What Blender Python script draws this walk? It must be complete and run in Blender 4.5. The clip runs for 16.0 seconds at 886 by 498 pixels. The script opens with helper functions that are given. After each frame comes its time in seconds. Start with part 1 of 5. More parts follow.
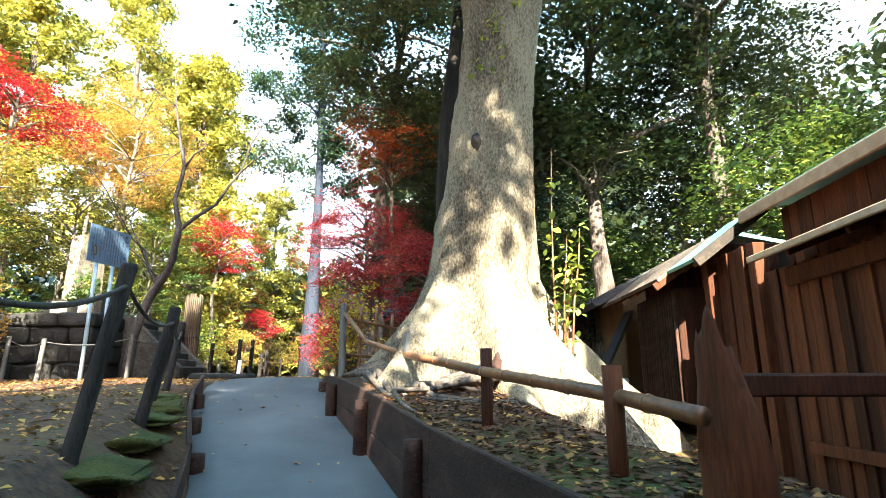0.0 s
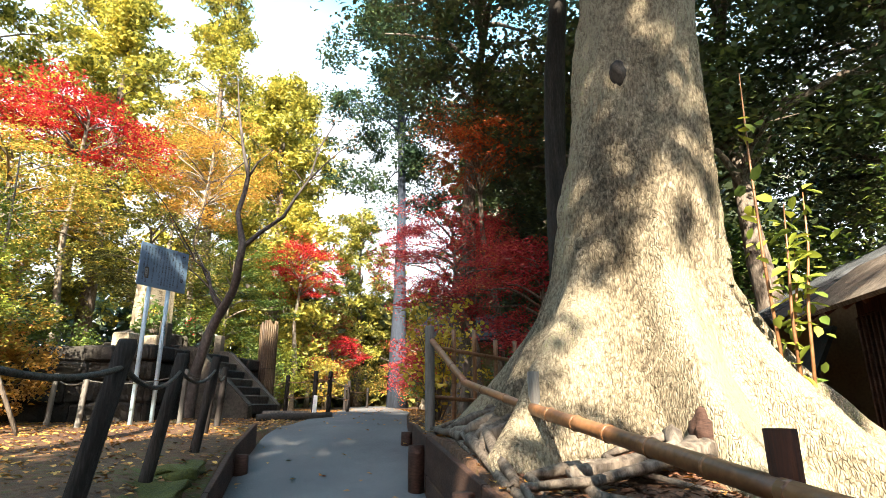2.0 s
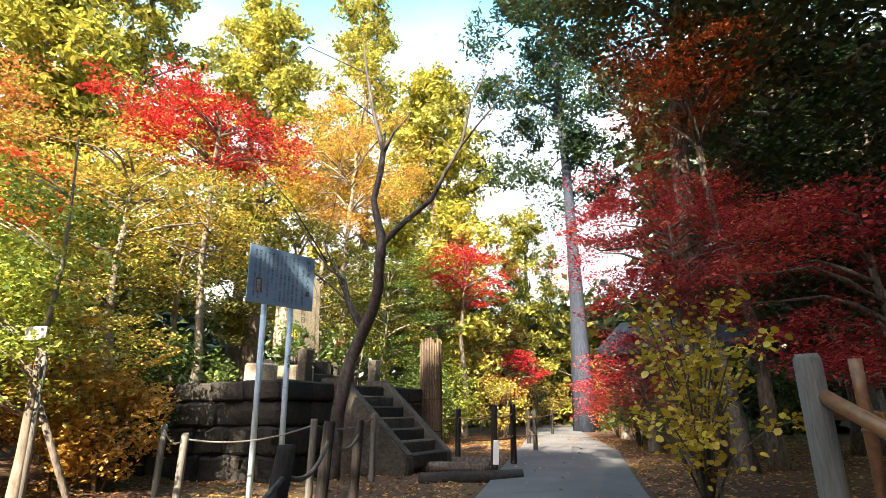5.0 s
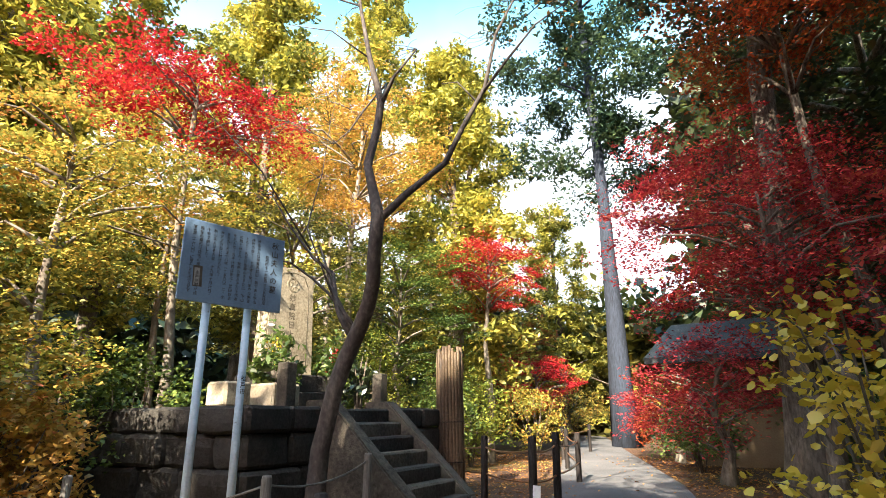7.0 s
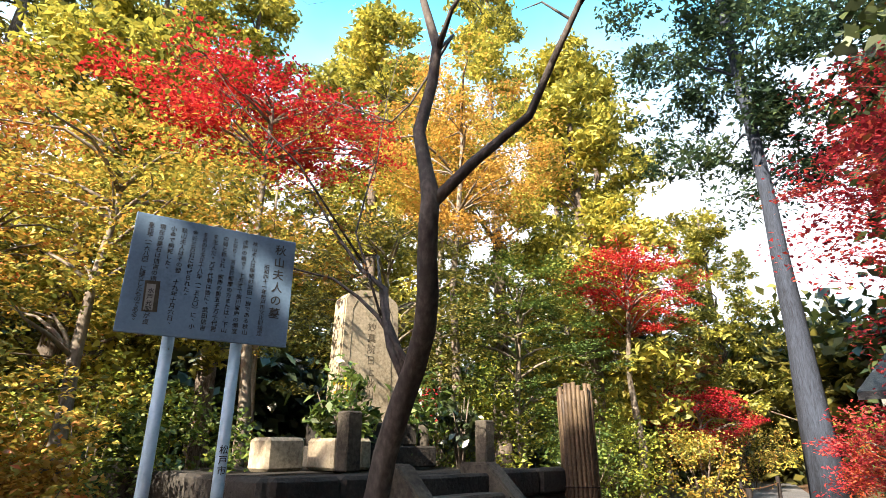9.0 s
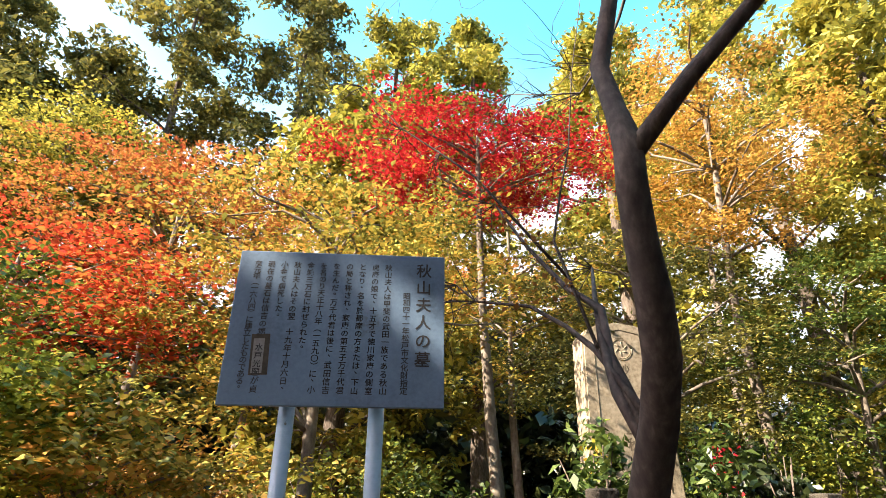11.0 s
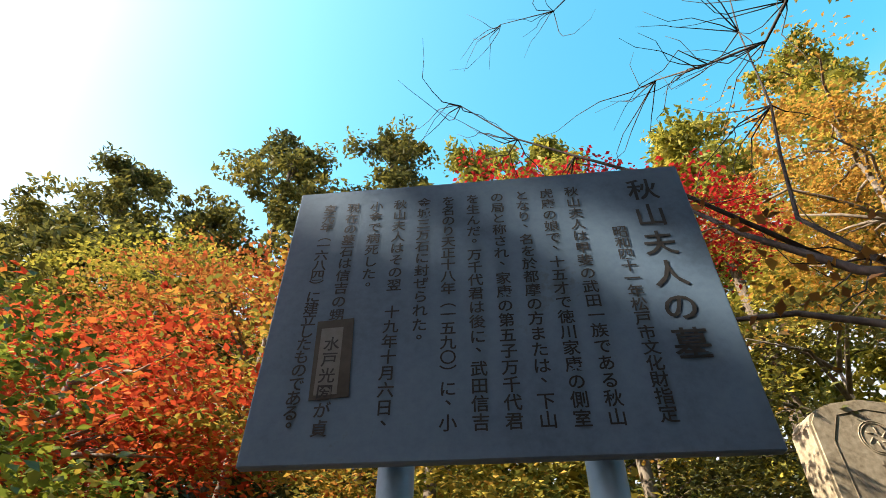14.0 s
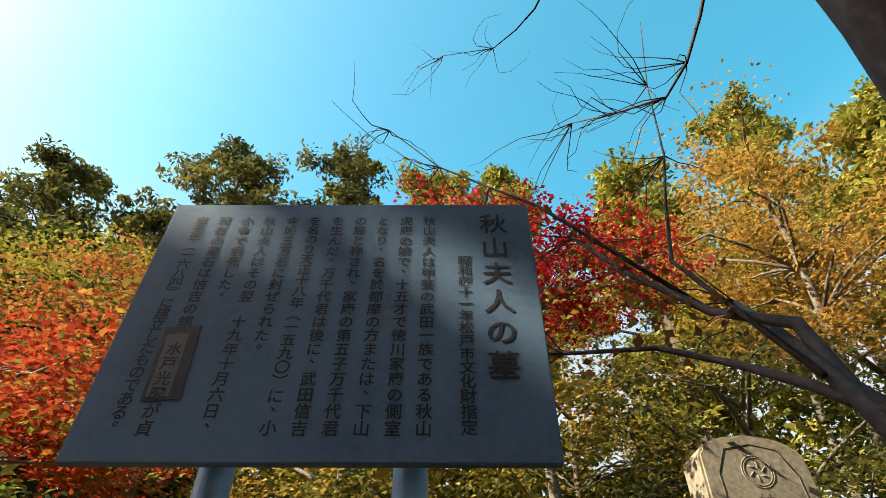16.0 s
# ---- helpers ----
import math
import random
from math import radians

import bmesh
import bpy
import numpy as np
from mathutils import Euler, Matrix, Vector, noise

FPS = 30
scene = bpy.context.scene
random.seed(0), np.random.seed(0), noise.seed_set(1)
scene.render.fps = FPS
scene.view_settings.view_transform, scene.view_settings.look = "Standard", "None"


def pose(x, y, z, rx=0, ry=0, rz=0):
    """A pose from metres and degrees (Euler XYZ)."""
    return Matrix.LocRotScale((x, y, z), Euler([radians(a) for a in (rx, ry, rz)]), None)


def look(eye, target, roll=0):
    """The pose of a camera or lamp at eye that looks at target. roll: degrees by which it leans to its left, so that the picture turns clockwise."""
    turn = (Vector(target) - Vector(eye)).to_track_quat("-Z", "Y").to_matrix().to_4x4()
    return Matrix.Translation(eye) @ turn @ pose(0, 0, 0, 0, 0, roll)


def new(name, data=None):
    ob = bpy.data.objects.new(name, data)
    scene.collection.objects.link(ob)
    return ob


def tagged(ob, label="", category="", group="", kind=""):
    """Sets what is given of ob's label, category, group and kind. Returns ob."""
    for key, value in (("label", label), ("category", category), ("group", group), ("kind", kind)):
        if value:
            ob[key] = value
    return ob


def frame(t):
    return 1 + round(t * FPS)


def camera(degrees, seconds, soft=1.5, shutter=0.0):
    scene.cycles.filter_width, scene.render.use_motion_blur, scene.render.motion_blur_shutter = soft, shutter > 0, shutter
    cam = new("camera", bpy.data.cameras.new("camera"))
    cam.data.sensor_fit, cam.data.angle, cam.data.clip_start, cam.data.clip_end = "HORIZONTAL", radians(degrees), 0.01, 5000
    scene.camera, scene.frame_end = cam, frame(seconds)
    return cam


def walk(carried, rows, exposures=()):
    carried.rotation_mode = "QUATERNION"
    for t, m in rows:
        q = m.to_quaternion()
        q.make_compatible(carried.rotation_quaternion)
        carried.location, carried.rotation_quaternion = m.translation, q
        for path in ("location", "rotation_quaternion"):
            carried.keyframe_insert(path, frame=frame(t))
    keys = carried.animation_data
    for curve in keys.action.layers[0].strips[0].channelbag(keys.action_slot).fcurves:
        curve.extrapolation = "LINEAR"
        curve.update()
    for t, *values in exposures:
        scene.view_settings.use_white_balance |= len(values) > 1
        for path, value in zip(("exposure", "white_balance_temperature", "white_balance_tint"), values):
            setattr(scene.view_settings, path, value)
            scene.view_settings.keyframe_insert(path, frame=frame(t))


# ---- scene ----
cam = camera(77.5, 16.0, 0.75)
PATH = [
    (0, (0.133, -0.223, 1.574), (0.104, 1.722, 2.038), -0.2),
    (0.5, (0.163, 0.298, 1.634), (0.185, 2.251, 2.063), -0.2),
    (1, (0.133, 0.821, 1.725), (0.148, 2.771, 2.167), -0.3),
    (1.5, (-0.009, 1.378, 1.776), (-0.098, 3.313, 2.275), -0.4),
    (2, (-0.259, 1.933, 1.859), (-0.592, 3.828, 2.402), -0.4),
    (2.5, (-0.428, 2.483, 1.917), (-0.941, 4.322, 2.513), -0.4),
    (3, (-0.617, 3.037, 2.035), (-1.278, 4.826, 2.637), -0.5),
    (3.5, (-0.824, 3.573, 2.155), (-1.58, 5.323, 2.76), -0.7),
    (4, (-1.071, 4.048, 2.227), (-1.874, 5.779, 2.825), -0.7),
    (4.5, (-1.359, 4.489, 2.325), (-2.219, 6.202, 2.896), -0.5),
    (4.7, (-1.45, 4.65, 2.365), (-2.315, 6.359, 2.939), -0.7),
    (7, (-2.484, 6.749, 2.764), (-3.423, 8.413, 3.356), -0.9),
    (7.5, (-2.713, 7.097, 2.864), (-3.724, 8.688, 3.532), -1.1),
    (8, (-2.93, 7.609, 2.905), (-4.036, 9.116, 3.617), -1.5),
    (10.3, (-3.63, 9.648, 3.37), (-5.273, 10.517, 4.107), 1.0),
    (10.5, (-3.754, 9.739, 3.373), (-5.439, 10.479, 4.156), 0.9),
    (11, (-4.002, 9.697, 3.333), (-5.73, 10.215, 4.196), 0.3),
    (11.5, (-4.339, 9.757, 3.314), (-6.111, 10.107, 4.172), 0.6),
    (12, (-4.685, 9.805, 3.315), (-6.448, 10.022, 4.235), 0.4),
    (12.5, (-5.066, 9.718, 3.334), (-6.77, 9.891, 4.368), 0.9),
    (13, (-5.335, 9.781, 3.359), (-6.981, 9.947, 4.484), 0.6),
    (13.5, (-5.426, 9.759, 3.381), (-7.001, 9.915, 4.604), 0.5),
    (14, (-5.447, 9.733, 3.391), (-6.963, 9.888, 4.687), 0.6),
    (14.5, (-5.448, 9.734, 3.389), (-6.93, 9.898, 4.721), 0.4),
    (15, (-5.43, 9.724, 3.395), (-6.888, 9.895, 4.753), 0.3),
    (15.5, (-5.416, 9.731, 3.403), (-6.854, 9.923, 4.78), 0.3),
    (16, (-5.339, 9.953, 3.332), (-6.776, 10.266, 4.687), 0.3),
]
EXPOSURES = [(0.0, 3.32, 5800, 4), (1.5, 2.9, 6200, 6), (2.5, 2.55, 6450, 10), (3.5, 2.55, 6500, 10), (4.7, 2.65, 6450, 9), (7.0, 2.55, 6300, 10), (8.2, 2.35, 6350, 12), (10.5, 2.35, 6450, 14), (12.5, 2.2, 6650, 20), (14.0, 1.62, 6500, 12), (15.3, 1.5, 6500, 10), (16.0, 1.28, 6450, 7)]
walk(cam, [(t, look(eye, target, roll)) for t, eye, target, roll in PATH], EXPOSURES)

# ---- daylight ----
SUN_YAW, SUN_UP = 186.0, 36.0      # degrees: turned left from +y, and above the horizon
sun_dir = Vector((-math.sin(radians(SUN_YAW)) * math.cos(radians(SUN_UP)), math.cos(radians(SUN_YAW)) * math.cos(radians(SUN_UP)), math.sin(radians(SUN_UP))))
world = bpy.data.worlds.new("sky")
scene.world = world
world.use_nodes = True
wn = world.node_tree
sky = wn.nodes.new("ShaderNodeTexSky")
sky.sky_type, sky.sun_disc = "NISHITA", False
sky.sun_elevation, sky.sun_rotation = radians(SUN_UP), math.atan2(sun_dir.x, sun_dir.y)
sky.air_density, sky.dust_density, sky.ozone_density = 1.0, 2.6, 0.6
vivid = wn.nodes.new("ShaderNodeHueSaturation")
vivid.inputs["Hue"].default_value, vivid.inputs["Saturation"].default_value = 0.455, 1.4
vivid.inputs["Value"].default_value = 1.12
wn.links.new(sky.outputs[0], vivid.inputs["Color"])
# thin white haze, thickest low in the sky and drifting in streaks
coord, split, streak = wn.nodes.new("ShaderNodeTexCoord"), wn.nodes.new("ShaderNodeSeparateXYZ"), wn.nodes.new("ShaderNodeTexNoise")
streak.inputs["Scale"].default_value, streak.inputs["Detail"].default_value = 2.2, 5
wn.links.new(coord.outputs["Generated"], split.inputs[0])
wn.links.new(coord.outputs["Generated"], streak.inputs["Vector"])
lift = wn.nodes.new("ShaderNodeMath")
lift.operation, lift.inputs[1].default_value = "MULTIPLY_ADD", 0.24
wn.links.new(streak.outputs["Fac"], lift.inputs[0])
wn.links.new(split.outputs["Z"], lift.inputs[2])
thin = wn.nodes.new("ShaderNodeMapRange")
thin.interpolation_type = "SMOOTHSTEP"
for k, v in zip(("From Min", "From Max", "To Min", "To Max"), (0.56, 0.86, 0.95, 0.0)):
    thin.inputs[k].default_value = v
wn.links.new(lift.outputs[0], thin.inputs["Value"])
haze = wn.nodes.new("ShaderNodeMixRGB")
haze.inputs[2].default_value = (2.3, 2.35, 2.45, 1)
wn.links.new(thin.outputs[0], haze.inputs[0])
wn.links.new(vivid.outputs[0], haze.inputs[1])
wn.links.new(haze.outputs[0], wn.nodes["Background"].inputs[0])
wn.nodes["Background"].inputs[1].default_value = 0.15
lamp = bpy.data.lights.new("sun", "SUN")
lamp.energy, lamp.angle, lamp.color = 5.0, radians(0.5), (1.0, 0.86, 0.66)
sun = new("sun", lamp)
sun.matrix_world = look(sun_dir * 60, (0, 0, 0))


# ---- materials ----
def principled(name, rough=0.8, metal=0.0, spec=0.3):
    m = bpy.data.materials.new(name)
    m.use_nodes = True
    b = m.node_tree.nodes["Principled BSDF"]
    b.inputs["Roughness"].default_value = rough
    b.inputs["Metallic"].default_value = metal
    b.inputs["Specular IOR Level"].default_value = spec
    return m, m.node_tree, b


def ramp(nt, fac, stops):
    r = nt.nodes.new("ShaderNodeValToRGB")
    el = r.color_ramp.elements
    while len(el) < len(stops):
        el.new(0.5)
    for e, (p, c) in zip(el, stops):
        e.position, e.color = p, (*c, 1)
    nt.links.new(fac, r.inputs[0])
    return r.outputs[0]


def noise_tex(nt, scale, detail=5, stretch=None, rough=0.6):
    tc = nt.nodes.new("ShaderNodeTexCoord")
    n = nt.nodes.new("ShaderNodeTexNoise")
    n.inputs["Scale"].default_value, n.inputs["Detail"].default_value, n.inputs["Roughness"].default_value = scale, detail, rough
    if stretch:
        mp = nt.nodes.new("ShaderNodeMapping")
        mp.inputs["Scale"].default_value = stretch
        nt.links.new(tc.outputs["Object"], mp.inputs[0])
        nt.links.new(mp.outputs[0], n.inputs["Vector"])
    else:
        nt.links.new(tc.outputs["Object"], n.inputs["Vector"])
    return n.outputs["Fac"]


def mathn(nt, op, a, b):
    m = nt.nodes.new("ShaderNodeMath")
    m.operation = op
    for k, v in enumerate((a, b)):
        if isinstance(v, (int, float)):
            m.inputs[k].default_value = v
        else:
            nt.links.new(v, m.inputs[k])
    return m.outputs[0]


def bumped(nt, b, height, strength=0.5, dist=0.02):
    bp = nt.nodes.new("ShaderNodeBump")
    bp.inputs["Strength"].default_value, bp.inputs["Distance"].default_value = strength, dist
    nt.links.new(height, bp.inputs["Height"])
    nt.links.new(bp.outputs[0], b.inputs["Normal"])


def surface(name, stops, scale=3.0, fine=40.0, stretch=None, rough=0.85, bump=0.5, dist=0.02, mixw=0.5, metal=0.0, spec=0.3, per_piece=0.0):
    """Two scales of noise through a colour ramp, with relief."""
    m, nt, b = principled(name, rough, metal, spec)
    big, small = noise_tex(nt, scale, 4, stretch), noise_tex(nt, fine, 6, stretch)
    fac = mathn(nt, "ADD", mathn(nt, "MULTIPLY", big, 1 - mixw), mathn(nt, "MULTIPLY", small, mixw))
    fac = mathn(nt, "ADD", mathn(nt, "MULTIPLY", mathn(nt, "SUBTRACT", fac, 0.5), 2.4), 0.5)
    if per_piece:
        oi = nt.nodes.new("ShaderNodeObjectInfo")
        fac = mathn(nt, "ADD", fac, mathn(nt, "MULTIPLY", mathn(nt, "SUBTRACT", oi.outputs["Random"], 0.5), per_piece))
    nt.links.new(ramp(nt, fac, stops), b.inputs["Base Color"])
    bumped(nt, b, fac, bump, dist)
    return m


def leaf_material(name, stops, scale=0.5, trans=0.34, spread=0.5, gloss=0.04):
    """Leaves: colour drifts over the crown and from leaf to leaf; light shines through."""
    m = bpy.data.materials.new(name)
    m.use_nodes = True
    nt = m.node_tree
    nt.nodes.remove(nt.nodes["Principled BSDF"])
    out = nt.nodes["Material Output"]
    geo = nt.nodes.new("ShaderNodeNewGeometry")
    big = noise_tex(nt, scale, 2)
    big = mathn(nt, "ADD", mathn(nt, "MULTIPLY", mathn(nt, "SUBTRACT", big, 0.5), 2.6), 0.5)
    fac = mathn(nt, "ADD", mathn(nt, "MULTIPLY", big, 1 - spread), mathn(nt, "MULTIPLY", geo.outputs["Random Per Island"], spread))
    col = ramp(nt, fac, stops)
    d, t, g = nt.nodes.new("ShaderNodeBsdfDiffuse"), nt.nodes.new("ShaderNodeBsdfTranslucent"), nt.nodes.new("ShaderNodeBsdfGlossy")
    g.inputs["Roughness"].default_value = 0.45
    nt.links.new(col, d.inputs[0])
    nt.links.new(col, t.inputs[0])
    m1, m2 = nt.nodes.new("ShaderNodeMixShader"), nt.nodes.new("ShaderNodeMixShader")
    m1.inputs[0].default_value, m2.inputs[0].default_value = trans, gloss
    nt.links.new(d.outputs[0], m1.inputs[1])
    nt.links.new(t.outputs[0], m1.inputs[2])
    nt.links.new(m1.outputs[0], m2.inputs[1])
    nt.links.new(g.outputs[0], m2.inputs[2])
    nt.links.new(m2.outputs[0], out.inputs[0])
    return m


SOIL = surface("soil_with_moss", [(0.15, (0.03, 0.0165, 0.0105)), (0.42, (0.07, 0.036, 0.021)), (0.58, (0.105, 0.054, 0.028)), (0.72, (0.066, 0.066, 0.0145)), (0.9, (0.095, 0.10, 0.019))], 0.45, 14, bump=0.9, dist=0.05, mixw=0.45)
GRAVEL = surface("fine_grey_path_gravel", [(0.2, (0.066, 0.066, 0.068)), (0.5, (0.098, 0.098, 0.10)), (0.8, (0.14, 0.138, 0.138))], 0.9, 120, bump=0.5, dist=0.008, mixw=0.55, rough=0.9)
def cracked_bark(name, stops):
    """Bark in long plates: stains, fine grain and dark cracks between the plates."""
    m, nt, b = principled(name, 0.95, 0.0, 0.2)
    big, small = noise_tex(nt, 1.3, 5, (1, 1, 0.45)), noise_tex(nt, 42, 6, (1, 1, 0.5))
    tc, mp = nt.nodes.new("ShaderNodeTexCoord"), nt.nodes.new("ShaderNodeMapping")
    mp.inputs["Scale"].default_value = (1, 1, 0.3)
    vo = nt.nodes.new("ShaderNodeTexVoronoi")
    vo.feature = "DISTANCE_TO_EDGE"
    vo.inputs["Scale"].default_value = 60
    wob = nt.nodes.new("ShaderNodeMixRGB")
    wob.blend_type = "ADD"
    wob.inputs[0].default_value = 0.05
    nz = nt.nodes.new("ShaderNodeTexNoise")
    nz.inputs["Scale"].default_value = 9
    nt.links.new(tc.outputs["Object"], nz.inputs["Vector"])
    nt.links.new(tc.outputs["Object"], wob.inputs[1])
    nt.links.new(nz.outputs["Color"], wob.inputs[2])
    nt.links.new(wob.outputs[0], mp.inputs[0])
    nt.links.new(mp.outputs[0], vo.inputs["Vector"])
    plate = mathn(nt, "MINIMUM", mathn(nt, "MULTIPLY", vo.outputs["Distance"], 5.0), 1.0)
    fac = mathn(nt, "ADD", mathn(nt, "MULTIPLY", big, 0.55), mathn(nt, "MULTIPLY", small, 0.45))
    fac = mathn(nt, "ADD", mathn(nt, "MULTIPLY", mathn(nt, "SUBTRACT", fac, 0.5), 2.4), 0.4)
    fac = mathn(nt, "ADD", fac, mathn(nt, "MULTIPLY", plate, 0.08))
    nt.links.new(ramp(nt, fac, stops), b.inputs["Base Color"])
    bumped(nt, b, mathn(nt, "ADD", mathn(nt, "MULTIPLY", plate, 0.3), mathn(nt, "MULTIPLY", small, 0.8)), 0.9, 0.03)
    return m


BARK_BIG = cracked_bark("mossy_grey_bark", [(0.12, (0.045, 0.036, 0.024)), (0.36, (0.165, 0.135, 0.092)), (0.6, (0.33, 0.28, 0.195)), (0.85, (0.215, 0.215, 0.10))])
BARK = surface("grey_brown_bark", [(0.2, (0.045, 0.0338, 0.0263)), (0.5, (0.112, 0.09, 0.0713)), (0.85, (0.195, 0.165, 0.135))], 3, 30, (1, 1, 0.3), bump=0.8, dist=0.02, mixw=0.6, rough=0.95)
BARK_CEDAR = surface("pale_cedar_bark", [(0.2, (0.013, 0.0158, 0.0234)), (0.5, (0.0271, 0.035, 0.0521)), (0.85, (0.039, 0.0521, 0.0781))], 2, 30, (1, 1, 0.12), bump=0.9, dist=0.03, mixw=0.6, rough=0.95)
BARK_PALE = surface("smooth_pale_bark", [(0.2, (0.0777, 0.0595, 0.0476)), (0.5, (0.155, 0.131, 0.101)), (0.85, (0.25, 0.22, 0.178))], 2.5, 22, (1, 1, 0.5), bump=0.4, dist=0.008, rough=0.8)
BARK_SLIM = surface("smooth_dark_grey_bark", [(0.15, (0.025, 0.0205, 0.0191)), (0.5, (0.0546, 0.0455, 0.041)), (0.72, (0.091, 0.0774, 0.0683)), (0.92, (0.137, 0.123, 0.1))], 3.5, 26, (1, 1, 0.5), bump=0.5, dist=0.01, rough=0.85)
PLANK = surface("weathered_brown_planks", [(0.15, (0.0232, 0.00728, 0.00281)), (0.5, (0.0602, 0.0177, 0.00593)), (0.85, (0.107, 0.0339, 0.0109))], 1.6, 20, (4, 4, 0.25), bump=0.5, dist=0.006, mixw=0.55, per_piece=0.5)
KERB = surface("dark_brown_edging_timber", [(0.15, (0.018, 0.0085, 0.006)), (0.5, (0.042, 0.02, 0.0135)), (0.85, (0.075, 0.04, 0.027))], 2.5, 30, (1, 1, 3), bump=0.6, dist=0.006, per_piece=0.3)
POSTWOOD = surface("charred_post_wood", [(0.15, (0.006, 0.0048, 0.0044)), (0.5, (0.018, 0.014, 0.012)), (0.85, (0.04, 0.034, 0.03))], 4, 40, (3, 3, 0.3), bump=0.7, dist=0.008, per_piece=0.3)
BAMBOO = surface("dry_tan_bamboo", [(0.15, (0.0954, 0.0382, 0.0146)), (0.5, (0.182, 0.0823, 0.0331)), (0.85, (0.25, 0.125, 0.0561))], 2.2, 30, bump=0.15, dist=0.003, rough=0.45, spec=0.5, per_piece=0.35)
WRAP = surface("weathered_brown_bamboo", [(0.15, (0.0186, 0.0123, 0.0074)), (0.5, (0.0558, 0.0372, 0.0216)), (0.85, (0.1002, 0.0708, 0.0409))], 3, 30, bump=0.2, dist=0.004, rough=0.6, per_piece=0.7)
GREYWOOD = surface("silver_grey_stake", [(0.15, (0.0624, 0.0546, 0.0468)), (0.5, (0.117, 0.109, 0.0975)), (0.85, (0.168, 0.16, 0.148))], 3, 40, (4, 4, 0.3), bump=0.5, dist=0.005, per_piece=0.3)
STONE = surface("lichened_grey_stone", [(0.15, (0.0172, 0.015, 0.0113)), (0.45, (0.0485, 0.0423, 0.0326)), (0.7, (0.0803, 0.071, 0.0552)), (0.9, (0.0517, 0.0519, 0.0251))], 2.2, 24, bump=0.7, dist=0.02, mixw=0.5, per_piece=0.4)
DARKSTONE = surface("dark_weathered_stone", [(0.15, (0.00656, 0.00588, 0.00525)), (0.5, (0.0186, 0.0164, 0.0142)), (0.85, (0.0371, 0.0339, 0.0284))], 2.0, 26, bump=0.7, dist=0.02, per_piece=0.4)
STELE = surface("pale_ochre_gravestone", [(0.15, (0.13, 0.105, 0.068)), (0.45, (0.27, 0.23, 0.16)), (0.8, (0.40, 0.35, 0.26))], 1.8, 28, bump=0.3, dist=0.008)
ENGRAVED = surface("engraved_stone_grooves", [(0.2, (0.06, 0.048, 0.032)), (0.8, (0.15, 0.125, 0.085))], 5, 40)
COPPER = surface("verdigris_copper_roof", [(0.15, (0.07, 0.20, 0.18)), (0.5, (0.12, 0.33, 0.30)), (0.85, (0.22, 0.45, 0.40))], 1.4, 20, bump=0.15, dist=0.004, rough=0.5, spec=0.5)
TILE = surface("dark_roof_tile", [(0.2, (0.015, 0.0175, 0.02)), (0.8, (0.045, 0.05, 0.055))], 3, 30, bump=0.3, rough=0.5)
PLASTER = surface("ochre_mud_plaster", [(0.15, (0.0990, 0.0630, 0.0315)), (0.5, (0.1530, 0.1035, 0.0540)), (0.85, (0.1890, 0.1350, 0.0765))], 1.2, 30, bump=0.3, dist=0.006)
PALETIMBER = surface("pale_new_timber", [(0.2, (0.336, 0.248, 0.16)), (0.8, (0.496, 0.4, 0.288))], 2, 24, (0.3, 4, 4), bump=0.2, dist=0.003)
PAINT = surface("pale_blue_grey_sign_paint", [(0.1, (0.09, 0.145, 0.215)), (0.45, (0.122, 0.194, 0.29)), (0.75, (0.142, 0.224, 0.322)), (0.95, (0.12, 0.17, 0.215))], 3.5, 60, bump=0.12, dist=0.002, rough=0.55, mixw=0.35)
INK = surface("faded_black_lettering", [(0.2, (0.018, 0.018, 0.020)), (0.8, (0.04, 0.04, 0.042))], 9, 60, bump=0.0, rough=0.6)
TAPE = surface("brown_sticky_tape", [(0.2, (0.0454, 0.0363, 0.0272)), (0.8, (0.0759, 0.0638, 0.0484))], 12, 60, bump=0.1, rough=0.4)
PAPER = surface("yellowed_paper_strip", [(0.2, (0.19, 0.185, 0.17)), (0.8, (0.26, 0.26, 0.25))], 8, 60, bump=0.05, rough=0.8)
POLE = surface("blue_grey_painted_pipe", [(0.1, (0.133, 0.125, 0.105)), (0.2, (0.28, 0.391, 0.491)), (0.5, (0.346, 0.469, 0.578)), (0.9, (0.399, 0.524, 0.631))], 4, 30, bump=0.1, dist=0.002, rough=0.45, spec=0.5)
ROPE = surface("dark_hemp_rope", [(0.2, (0.03, 0.025, 0.02)), (0.8, (0.10, 0.085, 0.07))], 30, 120, bump=0.8, dist=0.005)
WHITE = surface("white_plastic_tag", [(0.2, (0.66, 0.66, 0.66)), (0.8, (0.80, 0.80, 0.80))], 6, 40, bump=0.05)

L_RED = leaf_material("scarlet_maple_leaves", [(0.1, (0.19, 0.007, 0.012)), (0.45, (0.47, 0.017, 0.028)), (0.72, (0.58, 0.05, 0.04)), (0.96, (0.56, 0.17, 0.04))], 0.6, spread=0.6)
L_CRIM = leaf_material("crimson_maple_leaves", [(0.1, (0.2, 0.015, 0.022)), (0.5, (0.5, 0.042, 0.055)), (0.8, (0.6, 0.11, 0.06)), (0.98, (0.54, 0.26, 0.06))], 0.6, 0.45, spread=0.6)
L_ORANGE = leaf_material("orange_maple_leaves", [(0.1, (0.34, 0.06, 0.028)), (0.4, (0.43, 0.135, 0.042)), (0.65, (0.46, 0.225, 0.056)), (0.9, (0.33, 0.27, 0.049))], 0.5, spread=0.6)
